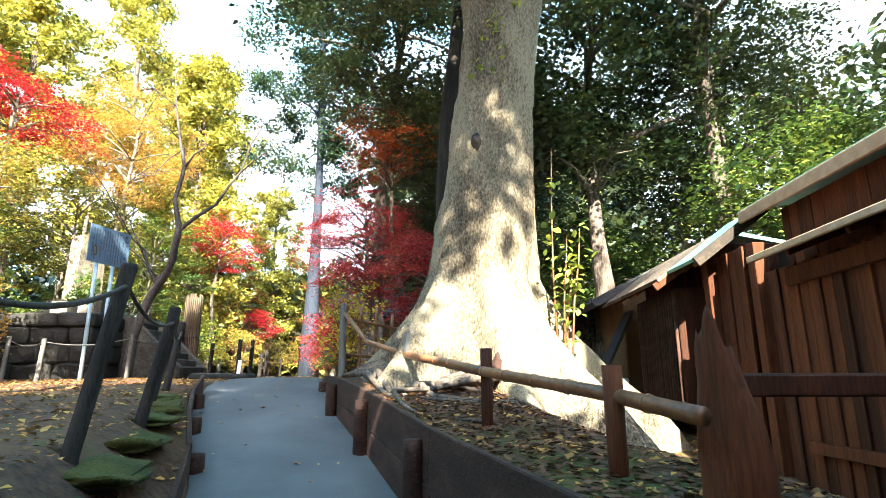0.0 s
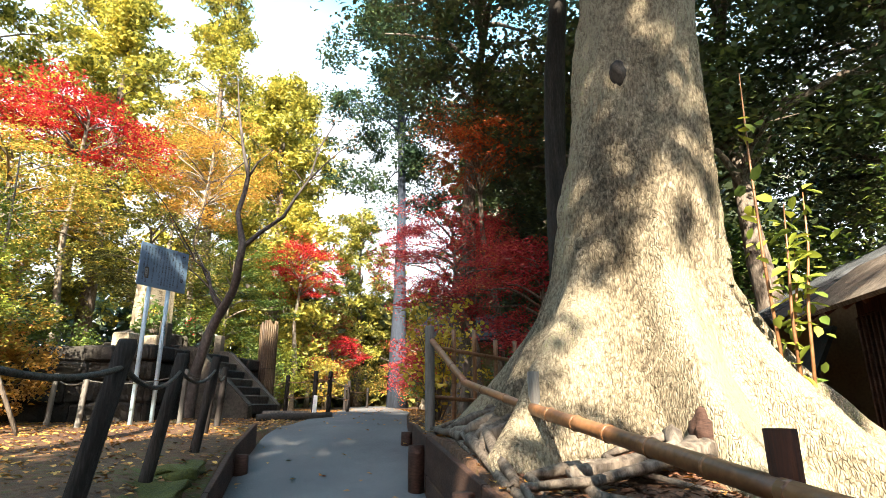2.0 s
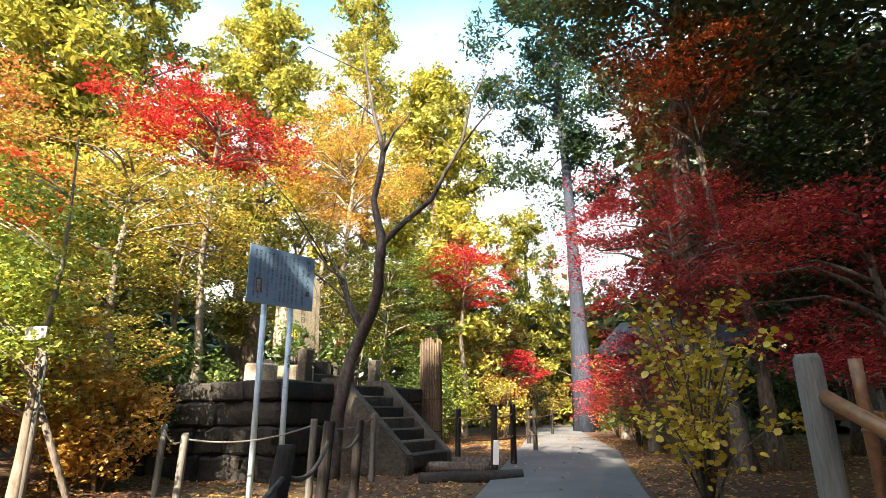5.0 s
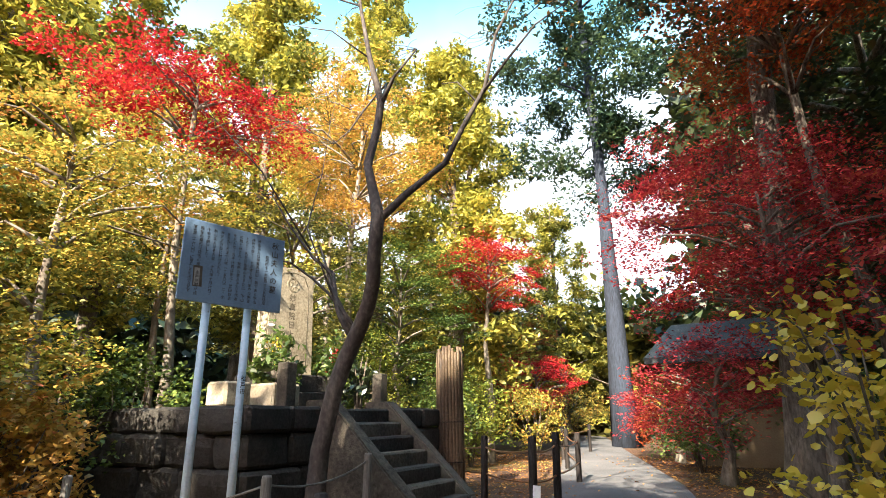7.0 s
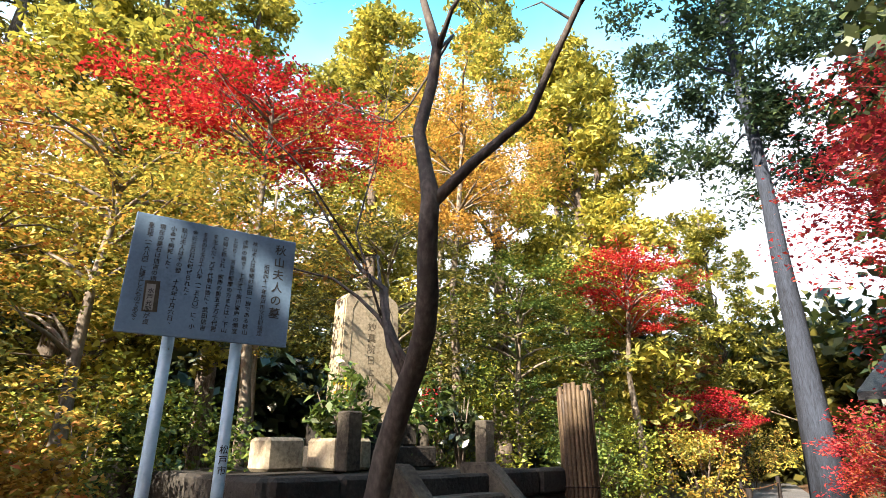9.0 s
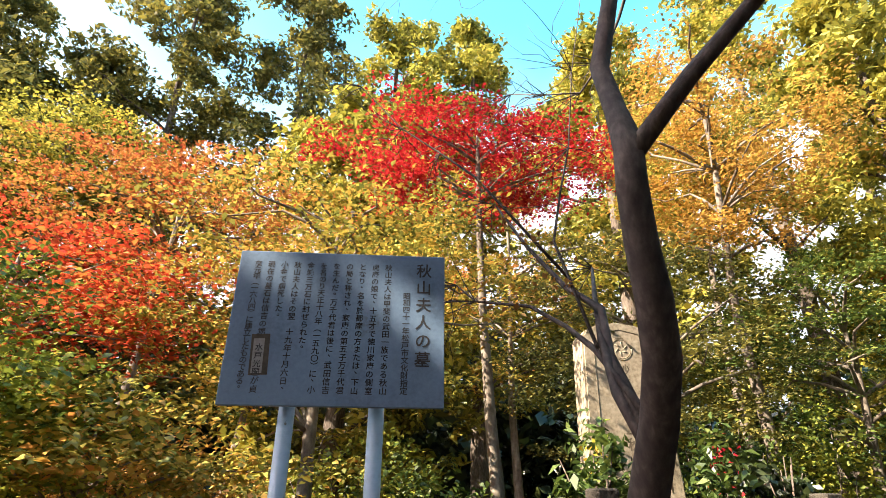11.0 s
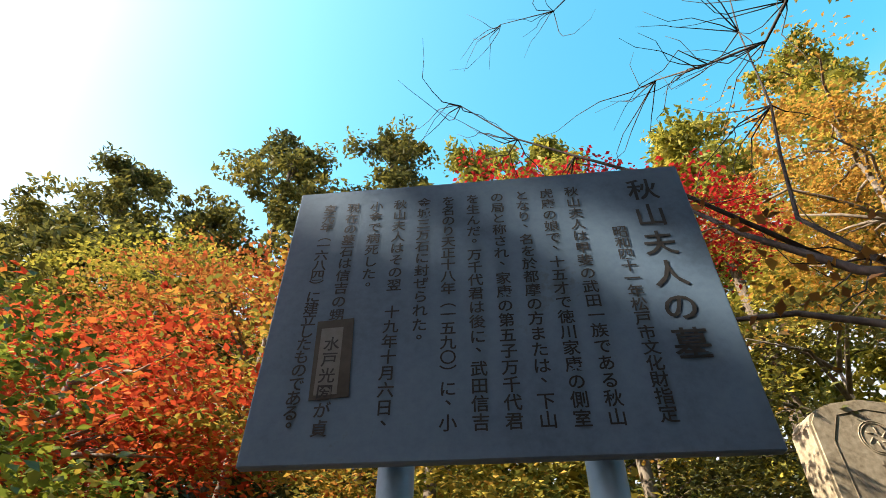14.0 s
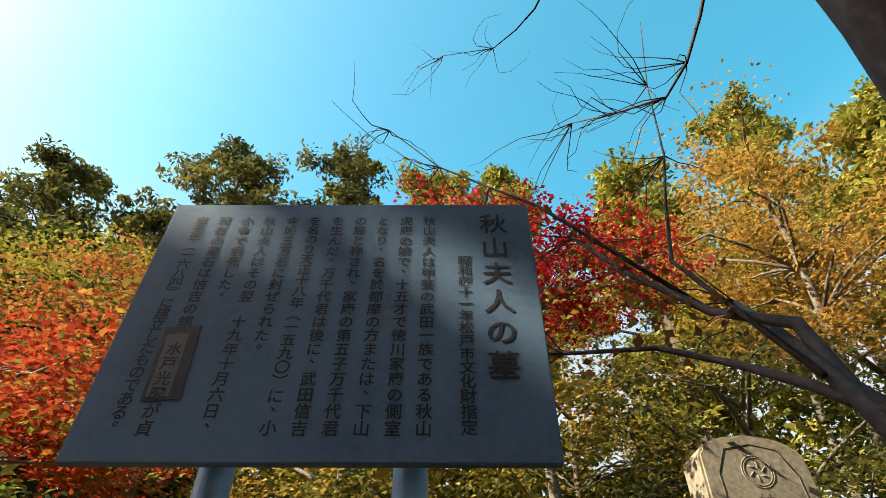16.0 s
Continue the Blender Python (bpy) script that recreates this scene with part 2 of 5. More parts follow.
L_RUST = leaf_material("rusty_orange_leaves", [(0.1, (0.24, 0.03, 0.014)), (0.5, (0.42, 0.08, 0.025)), (0.9, (0.44, 0.19, 0.035))], 0.5)
L_CORAL = leaf_material("coral_red_maple_leaves", [(0.1, (0.28, 0.025, 0.014)), (0.5, (0.54, 0.075, 0.03)), (0.9, (0.55, 0.22, 0.045))], 0.5, spread=0.6)
L_YELLOW = leaf_material("yellow_green_maple_leaves", [(0.08, (0.072, 0.105, 0.024)), (0.33, (0.22, 0.22, 0.044)), (0.58, (0.46, 0.36, 0.060)), (0.8, (0.54, 0.28, 0.060)), (0.97, (0.55, 0.14, 0.051))], 0.45, spread=0.6)
L_LIME = leaf_material("lime_green_maple_leaves", [(0.1, (0.07, 0.125, 0.024)), (0.5, (0.23, 0.275, 0.036)), (0.9, (0.44, 0.41, 0.056))], 0.5, spread=0.6)
L_GOLD = leaf_material("golden_conifer_sprays", [(0.1, (0.075, 0.09, 0.021)), (0.4, (0.24, 0.24, 0.039)), (0.7, (0.47, 0.42, 0.068)), (0.95, (0.56, 0.42, 0.075))], 0.35, spread=0.6)
L_OCHRE = leaf_material("ochre_needle_sprays", [(0.1, (0.22, 0.115, 0.03)), (0.45, (0.47, 0.25, 0.05)), (0.7, (0.58, 0.345, 0.065)), (0.95, (0.56, 0.40, 0.08))], 0.35, 0.45, spread=0.6)
L_MOULD = leaf_material("dark_leaf_mould", [(0.1, (0.06, 0.028, 0.019)), (0.5, (0.12, 0.058, 0.036)), (0.9, (0.2, 0.105, 0.06))], 0.8, 0.05)
L_OLIVE = leaf_material("olive_conifer_sprays", [(0.1, (0.0382, 0.051, 0.020)), (0.5, (0.128, 0.128, 0.033)), (0.9, (0.323, 0.272, 0.051))], 0.35)
L_DARK = leaf_material("dark_evergreen_leaves", [(0.1, (0.011, 0.020, 0.0065)), (0.5, (0.027, 0.046, 0.011)), (0.85, (0.07, 0.088, 0.016)), (0.98, (0.17, 0.15, 0.026))], 0.5, 0.22, spread=0.6, gloss=0.09)
L_GREEN = leaf_material("mid_green_leaves", [(0.1, (0.0298, 0.0595, 0.019)), (0.5, (0.085, 0.136, 0.026)), (0.9, (0.212, 0.238, 0.037))], 0.5, 0.35)
L_CEDAR = leaf_material("blue_green_cedar_needles", [(0.1, (0.012, 0.0288, 0.0176)), (0.5, (0.028, 0.06, 0.032)), (0.9, (0.088, 0.12, 0.04))], 0.5, 0.25)
L_AMBER = leaf_material("amber_yellow_broad_leaves", [(0.1, (0.389, 0.238, 0.028)), (0.5, (0.594, 0.432, 0.042)), (0.9, (0.691, 0.562, 0.084))], 0.8, 0.4)
L_FALLEN = leaf_material("fallen_brown_leaves", [(0.1, (0.125, 0.0625, 0.0312)), (0.5, (0.35, 0.163, 0.05)), (0.8, (0.55, 0.325, 0.075)), (0.97, (0.6, 0.138, 0.05))], 0.8, 0.1)


# ---- mesh helpers ----
def link_mesh(name, verts, faces, mat, parent=None, label="", smooth=False):
    me = bpy.data.meshes.new(name)
    me.from_pydata([tuple(v) for v in verts], [], faces)
    me.materials.append(mat)
    if smooth:
        me.polygons.foreach_set("use_smooth", [True] * len(me.polygons))
    me.update()
    ob = new(name, me)
    if parent:
        ob.parent = parent
    if label:
        ob["label"] = label
    return ob


def part(name, bm, material, parent=None, label="", smooth=False):
    me = bpy.data.meshes.new(name)
    bmesh.ops.recalc_face_normals(bm, faces=bm.faces[:])
    bm.to_mesh(me)
    bm.free()
    me.materials.append(material)
    if smooth:
        me.polygons.foreach_set("use_smooth", [True] * len(me.polygons))
    ob = new(name, me)
    if parent:
        ob.parent = parent
    if label:
        ob["label"] = label
    return ob


def thing(name, at, label, category, group="", kind=""):
    e = new(name)
    e.empty_display_size = 0.1
    e.location = at
    return tagged(e, label, category, group, kind)


def box_bm(sx, sy, sz, m=None, bevel=0.006, jitter=0.0):
    bm = bmesh.new()
    bmesh.ops.create_cube(bm, size=1, matrix=Matrix.Diagonal((sx, sy, sz, 1)))
    if bevel:
        bmesh.ops.bevel(bm, geom=bm.edges[:], offset=bevel, segments=1, affect="EDGES")
    if jitter:
        for v in bm.verts:
            v.co += Vector((random.uniform(-1, 1), random.uniform(-1, 1), random.uniform(-1, 1))) * jitter
    if m is not None:
        bm.transform(m)
    return bm


def tube_data(points, radii, seg=8, wobble=0.0, caps=True):
    pts = [Vector(p) for p in points]
    verts, faces = [], []
    prev = None
    for i, p in enumerate(pts):
        d = (pts[min(i + 1, len(pts) - 1)] - pts[max(i - 1, 0)]).normalized()
        if prev is None:
            a = d.cross(Vector((0.31, 0.95, 0.1))).normalized()
        else:
            a = (prev - d * prev.dot(d)).normalized()
        prev = a
        b = d.cross(a)
        for k in range(seg):
            th = 2 * math.pi * k / seg
            r = radii[i] * (1 + (wobble * noise.noise(p * 1.7 + Vector((k * 1.3, 0, 0))) if wobble else 0))
            verts.append(p + (a * math.cos(th) + b * math.sin(th)) * r)
        if i:
            o = (i - 1) * seg
            faces += [(o + k, o + (k + 1) % seg, o + seg + (k + 1) % seg, o + seg + k) for k in range(seg)]
    if caps:
        faces.append(tuple(range(seg))[::-1])
        o = (len(pts) - 1) * seg
        faces.append(tuple(o + k for k in range(seg)))
    return verts, faces


def tubes(name, runs, mat, parent=None, label="", seg=8, wobble=0.0):
    verts, faces = [], []
    for points, radii in runs:
        v, f = tube_data(points, radii, seg, wobble)
        o = len(verts)
        verts += v
        faces += [tuple(i + o for i in q) for q in f]
    return link_mesh(name, verts, faces, mat, parent, label, True)


def leaf_cloud(name, centres, sizes, mat, rng, parent=None, aspect=0.6, up=0.6, label="", droop=None, broad=False):
    """One mesh of many small folded leaves."""
    c = np.asarray(centres, float)
    n = len(c)
    s = np.asarray(sizes, float).reshape(-1, 1) * np.ones((n, 1))
    nrm = rng.normal(size=(n, 3))
    nrm /= np.linalg.norm(nrm, axis=1, keepdims=True)
    nrm[:, 2] = np.abs(nrm[:, 2]) + up
    nrm /= np.linalg.norm(nrm, axis=1, keepdims=True)
    a = rng.normal(size=(n, 3))
    if droop is not None:
        a = a * 0.5 + np.asarray(droop)
    a -= nrm * (a * nrm).sum(1, keepdims=True)
    a /= np.linalg.norm(a, axis=1, keepdims=True) + 1e-9
    b = np.cross(nrm, a)
    if broad:
        f = np.array([-0.5, -0.28, 0.12, 0.5, 0.12, -0.28])
        g = np.array([0.0, 0.40, 0.46, 0.0, -0.46, -0.40]) * aspect
        h = np.array([0.0, 0.07, 0.08, -0.06, 0.08, 0.07])
        v = c[:, None] + s[:, None] * (a[:, None] * f[None, :, None] + b[:, None] * g[None, :, None] + nrm[:, None] * h[None, :, None])
        idx = (np.arange(n)[:, None] * 6 + np.array([0, 1, 2, 3, 0, 3, 4, 5])).reshape(-1)
        me = bpy.data.meshes.new(name)
        me.vertices.add(6 * n)
        me.vertices.foreach_set("co", v.reshape(-1))
        me.loops.add(8 * n)
        me.loops.foreach_set("vertex_index", idx.astype(np.int32))
        me.polygons.add(2 * n)
        me.polygons.foreach_set("loop_start", np.arange(0, 8 * n, 4, dtype=np.int32))
        me.update(calc_edges=True)
        me.materials.append(mat)
        ob = new(name, me)
        if parent:
            ob.parent = parent
        if label:
            ob["label"] = label
        return ob
    v = np.empty((n, 4, 3))
    v[:, 0] = c - a * s * 0.5
    v[:, 1] = c + b * s * aspect * 0.5 + nrm * s * 0.12 + a * s * 0.08
    v[:, 2] = c + a * s * 0.5
    v[:, 3] = c - b * s * aspect * 0.5 + nrm * s * 0.12 + a * s * 0.08
    me = bpy.data.meshes.new(name)
    me.vertices.add(4 * n)
    me.vertices.foreach_set("co", v.reshape(-1))
    me.loops.add(4 * n)
    me.loops.foreach_set("vertex_index", np.arange(4 * n, dtype=np.int32))
    me.polygons.add(n)
    me.polygons.foreach_set("loop_start", np.arange(0, 4 * n, 4, dtype=np.int32))
    me.update(calc_edges=True)
    me.materials.append(mat)
    ob = new(name, me)
    if parent:
        ob.parent = parent
    if label:
        ob["label"] = label
    return ob


def crown_pads(centre, radii, n, rng, shell=0.55):
    """Places of leaf pads inside an ellipsoid, more of them near its skin."""
    d = rng.normal(size=(n, 3))
    d /= np.linalg.norm(d, axis=1, keepdims=True)
    k = shell + (1 - shell) * rng.random((n, 1)) ** 0.6
    return np.asarray(centre) + d * k * np.asarray(radii)


def pad_leaves(pads, per, r, flat, rng, tilt=0.25):
    """Leaf places scattered in a pad (a disc or tuft) round each given place."""
    m = len(pads)
    rr = r * (0.6 + 0.8 * rng.random((m, 1)))
    q = rng.normal(size=(m, per, 3))
    q *= 0.95 * rng.random((m, per, 1)) ** 0.4 / np.linalg.norm(q, axis=2, keepdims=True)
    q[:, :, 2] *= flat
    sl = rng.normal(size=(m, 1, 2)) * tilt
    q[:, :, 2] += (q[:, :, :2] * sl).sum(2)
    return (pads[:, None, :] + q * rr[:, :, None]).reshape(-1, 3)


def limb_runs(trunk, pads, count, rng, r0, sag=0.1):
    """Bent boughs from the trunk out to some of the pads."""
    runs = []
    t = [Vector(p) for p in trunk]
    for i in rng.permutation(len(pads))[:count]:
        p = Vector(pads[i])
        best = min(range(len(t)), key=lambda k: (t[k] - p).length + max(0, t[k].z - p.z + 0.3) * 3)
        s = t[best]
        L = (p - s).length
        mid = s.lerp(p, 0.5) + Vector((rng.normal() * 0.1, rng.normal() * 0.1, 0.12)) * L
        pts = [s, s.lerp(mid, 0.55) + Vector((0, 0, 0.03 * L)), mid, mid.lerp(p, 0.55) + Vector((rng.normal(), rng.normal(), rng.normal())) * 0.05 * L, p]
        k = r0 * min(1.2, 0.45 + 0.13 * L)
        runs.append((pts, [k, k * 0.75, k * 0.55, k * 0.35, k * 0.12]))
    return runs


def tree(name, label, base, trunk, radius, pads, per, pad_r, flat, leaf, size, bark, seed, limbs=12, limb_r=0.05, category="tree", group="", up=0.6, aspect=0.6, tip=0.15, extra=(), droop=None, gaps=()):
    """trunk: points of the stem, from the ground up. pads: places of the leaf pads."""
    rng = np.random.default_rng(seed)
    t = thing(name, base, label, category, group)
    o = Vector(base)
    loc = [Vector(p) - o for p in trunk]
    n = len(loc)
    dense, rad = [], []
    for i in range(n - 1):
        for k in range(4):
            f = k / 4
            dense.append(loc[i].lerp(loc[i + 1], f) + Vector((noise.noise(Vector((i + f, seed, 0))), noise.noise(Vector((i + f, seed, 9))), 0)) * radius * 0.35)
            u = (i + f) / (n - 1)
            rad.append(radius * ((1 - u) + tip * u) * (1 + 0.7 * math.exp(-u * (n - 1) * 4)))
    dense.append(loc[-1])
    rad.append(radius * tip)
    dense[0] -= Vector((0, 0, 0.25))
    tubes("trunk", [(dense, rad)], bark, t, seg=12, wobble=0.25)
    lp = np.asarray(pads) - np.asarray(base)
    runs = limb_runs(dense[3:], lp, limbs, rng, limb_r) + [([Vector(p) - o for p in pts], r) for pts, r in extra]
    for run in runs:
        tubes("branch", [run], bark, t, seg=6)
    c = pad_leaves(lp, per, pad_r, flat, rng)
    for a, b, wide in gaps:
        a, b = np.asarray(a), np.asarray(b)
        d = np.asarray(sun_dir)
        ab = (b - a) - d * ((b - a) @ d)
        off = c + np.asarray(base) - a
        off -= (off @ d)[:, None] * d
        k = np.clip(off @ ab / max(1e-6, ab @ ab), 0, 1)
        c = c[np.linalg.norm(off - k[:, None] * ab, axis=1) > wide]
    leaf_cloud("crown", c, size * (0.6 + 0.8 * rng.random(len(c))), leaf, rng, t, aspect, up, droop=droop)
    return t


def conifer_pads(x, y, z0, z1, r, n, rng):
    """Tufts along rising, then drooping boughs of very uneven length, with open places between them."""
    per = 6
    m = max(8, n // per)
    u = (np.arange(m) + rng.random(m)) / m
    th = np.arange(m) * 2.4 + rng.normal(size=m) * 0.7
    long = r * np.clip(1.06 - u ** 1.9, 0.1, 1) ** 0.55 * (0.4 + 0.85 * rng.random(m))
    f = 0.2 + 0.8 * rng.random((m, per)) ** 0.6
    rad = long[:, None] * f
    z = z0 + (z1 - z0) * u[:, None] + 0.16 * rad - 0.13 * rad ** 2 / r + rng.normal(size=(m, per)) * 0.22
    t = th[:, None] + rng.normal(size=(m, per)) * 0.16
    return np.stack([x + rad * np.cos(t), y + rad * np.sin(t), z], 2).reshape(-1, 3)


# ---- the lie of the land ----
def path_z(y):
    return float(np.interp(y, [-40, -0.2, 9.3, 13, 30, 80], [-3.0, 0.08, 1.58, 1.65, 1.75, 1.9]))


def path_l(y):
    return float(np.interp(y, [-30, -4, 0, 2, 4.2, 5.4, 6.7, 8.7, 9.9, 13.4, 19, 28, 40], [-2.0, -1.0, -0.75, -1.05, -1.85, -2.44, -3.05, -3.75, -3.95, -4.95, -6.6, -9.4, -13.5]))


def path_r(y):
    return float(np.interp(y, [-30, -4, 0, 2, 4.2, 5.4, 6.7, 8.0, 9.3, 13.2, 17.2, 25.4, 40], [0.2, 1.0, 1.15, 0.5, -0.31, -0.76, -1.27, -1.65, -2.05, -3.0, -3.9, -6.5, -11.0]))


def board_top(y):
    return float(np.interp(y, [-8, 0, 2, 3.2, 4.2, 5.1, 6.1, 8.0, 9.2], [0.2, 1.05, 1.2, 1.27, 1.37, 1.48, 1.6, 1.66, 1.66]))


def left_z(y):
    return float(np.interp(y, [-40, -10, 0, 2.25, 4.7, 6, 9, 13, 30, 80], [-2.5, 0.3, 1.0, 1.22, 1.42, 1.46, 1.58, 1.63, 1.72, 1.88]))


def ground_z(x, y):
    l, r, p = path_l(y), path_r(y), path_z(y)
    lump = 0.05 * noise.noise(Vector((x * 0.9, y * 0.9, 0))) + 0.02 * noise.noise(Vector((x * 3.1, y * 3.1, 4)))
    if l - 0.02 <= x <= r + 0.02:
        return p - 0.06
    if x < l:
        d = l - x
        edge = min(p + 0.24, left_z(y)) if y < 8.6 else left_z(y) - 0.02
        k = min(1, d / 0.55)
        return edge + (left_z(y) - edge) * k + lump * min(1, d) * (1 + 0.03 * d)
    d = x - r
    if y < 9.2:
        bank = board_top(y) - 0.06
        hump = 0.16 * math.exp(-((x - 0.6) ** 2 + (y - 6.3) ** 2) / 3.0)
        low = float(np.interp(y, [-40, 0, 6, 12], [-2.6, 0.35, 0.75, 1.3]))
        k = min(1, max(0, (d - 0.9) / 1.7))
        k = k * k * (3 - 2 * k)
        return bank * (1 - k) + low * k + hump * (1 - k) + lump * min(1, d * 2)
    low = float(np.interp(y, [9.2, 12, 40, 80], [1.1, 1.5, 1.8, 1.9]))
    k = min(1, max(0, (d - 1.5) / 3.0))
    return (left_z(y)) * (1 - k) + low * k + lump * min(1, d)


def make_ground():
    """One sheet whose columns run along both edges of the path, so that its banks stand right behind the boards."""
    far = [17, 20, 25, 32, 45, 65, 100, 180, 400, 900]
    out = [0.0, 0.05] + [0.2 * i for i in range(1, 76)] + far
    ys = sorted([-v for v in far] + [0.2 * i for i in range(-55, 111)] + [v + 6 for v in far])
    verts = []
    for y in ys:
        xs = [path_l(y) - d for d in out[::-1]] + [path_r(y) + d for d in out]
        verts += [(x, y, ground_z(x, y)) for x in xs]
    w = 2 * len(out)
    faces = [(j * w + i, j * w + i + 1, (j + 1) * w + i + 1, (j + 1) * w + i) for j in range(len(ys) - 1) for i in range(w - 1)]
    tagged(link_mesh("ground", verts, faces, SOIL, smooth=True), "brown forest soil with moss and leaf litter", "ground", kind="structure")


def make_path():
    ys = [-20 + 0.25 * i for i in range(0, 241)]
    verts, faces = [], []
    m = 9
    for y in ys:
        l, r = path_l(y), path_r(y)
        for k in range(m):
            u = k / (m - 1)
            x = l + (r - l) * u
            verts.append((x, y, path_z(y) + 0.03 * math.sin(math.pi * u) + 0.006 * noise.noise(Vector((x * 2, y * 2, 1)))))
    for j in range(len(ys) - 1):
        faces += [(j * m + k, j * m + k + 1, (j + 1) * m + k + 1, (j + 1) * m + k) for k in range(m - 1)]
    tagged(link_mesh("path", verts, faces, GRAVEL, smooth=True), "grey compacted gravel footpath climbing between timber edgings", "path", kind="structure")


make_ground()
make_path()


# ---- timber edgings of the path ----
def run_boards(name, label, edge, top, bottom, y0, y1, step, side):
    """A low wall of boards on edge, two courses, with posts on the path's side."""
    t = thing(name, (edge(y0), y0, path_z(y0)), label, "edging", kind="structure")
    o = Vector(t.location)
    y = y0
    while y < y1 - 0.05:
        ye = min(y1, y + step)
        a, b = Vector((edge(y), y, 0)), Vector((edge(ye), ye, 0))
        mid, d = (a + b) / 2, b - a
        za, zb = top(y), top(ye)
        lo = (bottom(y) + bottom(ye)) / 2 - 0.08
        hi = (za + zb) / 2
        ang = math.atan2(d.y, d.x)
        slope = math.atan2(zb - za, d.length)
        courses = 2 if hi - lo > 0.45 else 1
        for c in range(courses):
            h = (hi - lo) / courses
            zc = lo + h * (c + 0.5)
            bm = box_bm(d.length * 1.005, 0.045, h - 0.008, Matrix.Translation(Vector((mid.x + side * 0.02, mid.y, zc)) - o) @ Matrix.Rotation(ang, 4, "Z") @ Matrix.Rotation(-slope, 4, "Y") @ pose(0, 0, 0, random.uniform(-1.5, 1.5)), 0.008)
            part("board", bm, KERB, t)
        px, py = edge(y + 0.12) - side * 0.06, y + 0.12
        pts = [Vector((px, py, bottom(py) - 0.2)) - o, Vector((px, py, top(py) - 0.16)) - o, Vector((px, py, top(py) - 0.1 + random.uniform(-0.02, 0.02))) - o]
        tubes("edging_post", [(pts, [0.07, 0.068, 0.064])], KERB, t, seg=10, wobble=0.1)
        y = ye
    return t


run_boards("path_edging", "dark brown retaining boards with stubby round posts", path_r, board_top, path_z, -3.0, 9.0, 1.6, 1)
run_boards("path_edging", "low dark brown edging boards with stubby posts", path_l, lambda y: path_z(y) + 0.27, path_z, -3.0, 8.2, 1.25, -1)


def mossy_stone(x, y, sx, sy, sz, turn, mat):
    z = ground_z(x, y)
    bm = bmesh.new()
    bmesh.ops.create_icosphere(bm, subdivisions=3, radius=0.5)
    for v in bm.verts:
        q = v.co.copy()
        v.co = Vector((max(-0.42, min(0.42, q.x * 1.2)) * sx, max(-0.42, min(0.42, q.y * 1.2)) * sy, max(-0.4, min(0.4, q.z * 1.2)) * sz))
        v.co += q * 0.16 * noise.noise(q * 2.2 + Vector((x, y, 0))) + q * 0.05 * noise.noise(q * 7 + Vector((x, y, 0)))
    bm.transform(Matrix.Rotation(turn, 4, "Z"))
    ob = part("border_stone", bm, mat, smooth=True)
    ob.location = (x, y, z + sz * 0.12)
    return tagged(ob, "moss-covered flat border stone beside the path", "stone", "border stones along the path")


MOSS = surface("thick_moss", [(0.15, (0.0198, 0.022, 0.00528)), (0.5, (0.0528, 0.0572, 0.0088)), (0.8, (0.088, 0.084, 0.0132)), (0.95, (0.066, 0.0528, 0.022))], 3, 50, bump=0.9, dist=0.02)
for y in (0.6, 1.35, 2.1, 2.85, 3.6, 4.4, 5.2, 6.0):
    mossy_stone(path_l(y) - 0.34, y, 0.46, 0.86, 0.08, math.atan2(path_l(y + 0.4) - path_l(y - 0.4), -0.8), MOSS)


# ---- fence of dark posts and rope on the open side ----
def dark_post(x, y, h, lean=(0, 0), r=0.055, mat=None, label="", z=None):
    z = ground_z(x, y) if z is None else z
    ob = tubes("fence_post", [([Vector((0, 0, -0.3)), Vector((0, 0, 0)), Vector((lean[0] * 0.5, lean[1] * 0.5, h * 0.5)), Vector((lean[0], lean[1], h - 0.02)), Vector((lean[0], lean[1], h))], [r * 1.05, r * 1.05, r, r * 0.97, r * 0.8])], mat or POSTWOOD, seg=10, wobble=0.12)
    ob.location = (x, y, z)
    return tagged(ob, label or "charred dark round wooden post strung with rope", "fence post", "posts of the rope fence"), Vector((x + lean[0], y + lean[1], z + h))


def rope(name, a, b, sag, r, mat, label, category="rope", n=14):
    pts = [a.lerp(b, k / n) - Vector((0, 0, sag * 4 * (k / n) * (1 - k / n))) for k in range(n + 1)]
    o = pts[0].copy()
    ob = tubes(name, [([p - o for p in pts], [r] * (n + 1))], mat, seg=6)
    ob.location = o
    return tagged(ob, label, category)


posts = [(-1.35, 1.0, 0.97, 0.15), (-1.8, 2.7, 1.0, 0.15), (-2.2, 4.05, 0.88, 0.15), (-2.85, 5.4, 0.84, 0.13), (-3.4, 6.75, 0.85, 0.1), (-4.15, 8.05, 0.85, 0.04), (-4.7, 9.2, 0.8, 0.02)]
tops = [dark_post(x, y, h, (lean, 0.05), 0.044)[1] for x, y, h, lean in posts]
for a, b in zip(tops[:-1], tops[1:]):
    rope("rope", a - Vector((0, 0, 0.12)), b - Vector((0, 0, 0.12)), 0.10, 0.013, ROPE, "dark sagging rope strung between fence posts")
posts2 = [(-5.65, 9.75), (-5.9, 11.25), (-6.7, 9.0), (-7.7, 9.5)]
tops2 = [dark_post(x, y, h, (0.01, 0.02), 0.04, GREYWOOD, "thin grey wooden post before the tomb")[1] for (x, y), h in zip(posts2, (0.82, 0.85, 0.7, 0.8))]
for a, b in ((tops2[0], tops2[1]), (tops2[2], tops2[0]), (tops2[3], tops2[2])):
    rope("rope", a - Vector((0, 0, 0.06)), b - Vector((0, 0, 0.06)), 0.09, 0.009, GREYWOOD, "thin pale rope strung between grey posts")
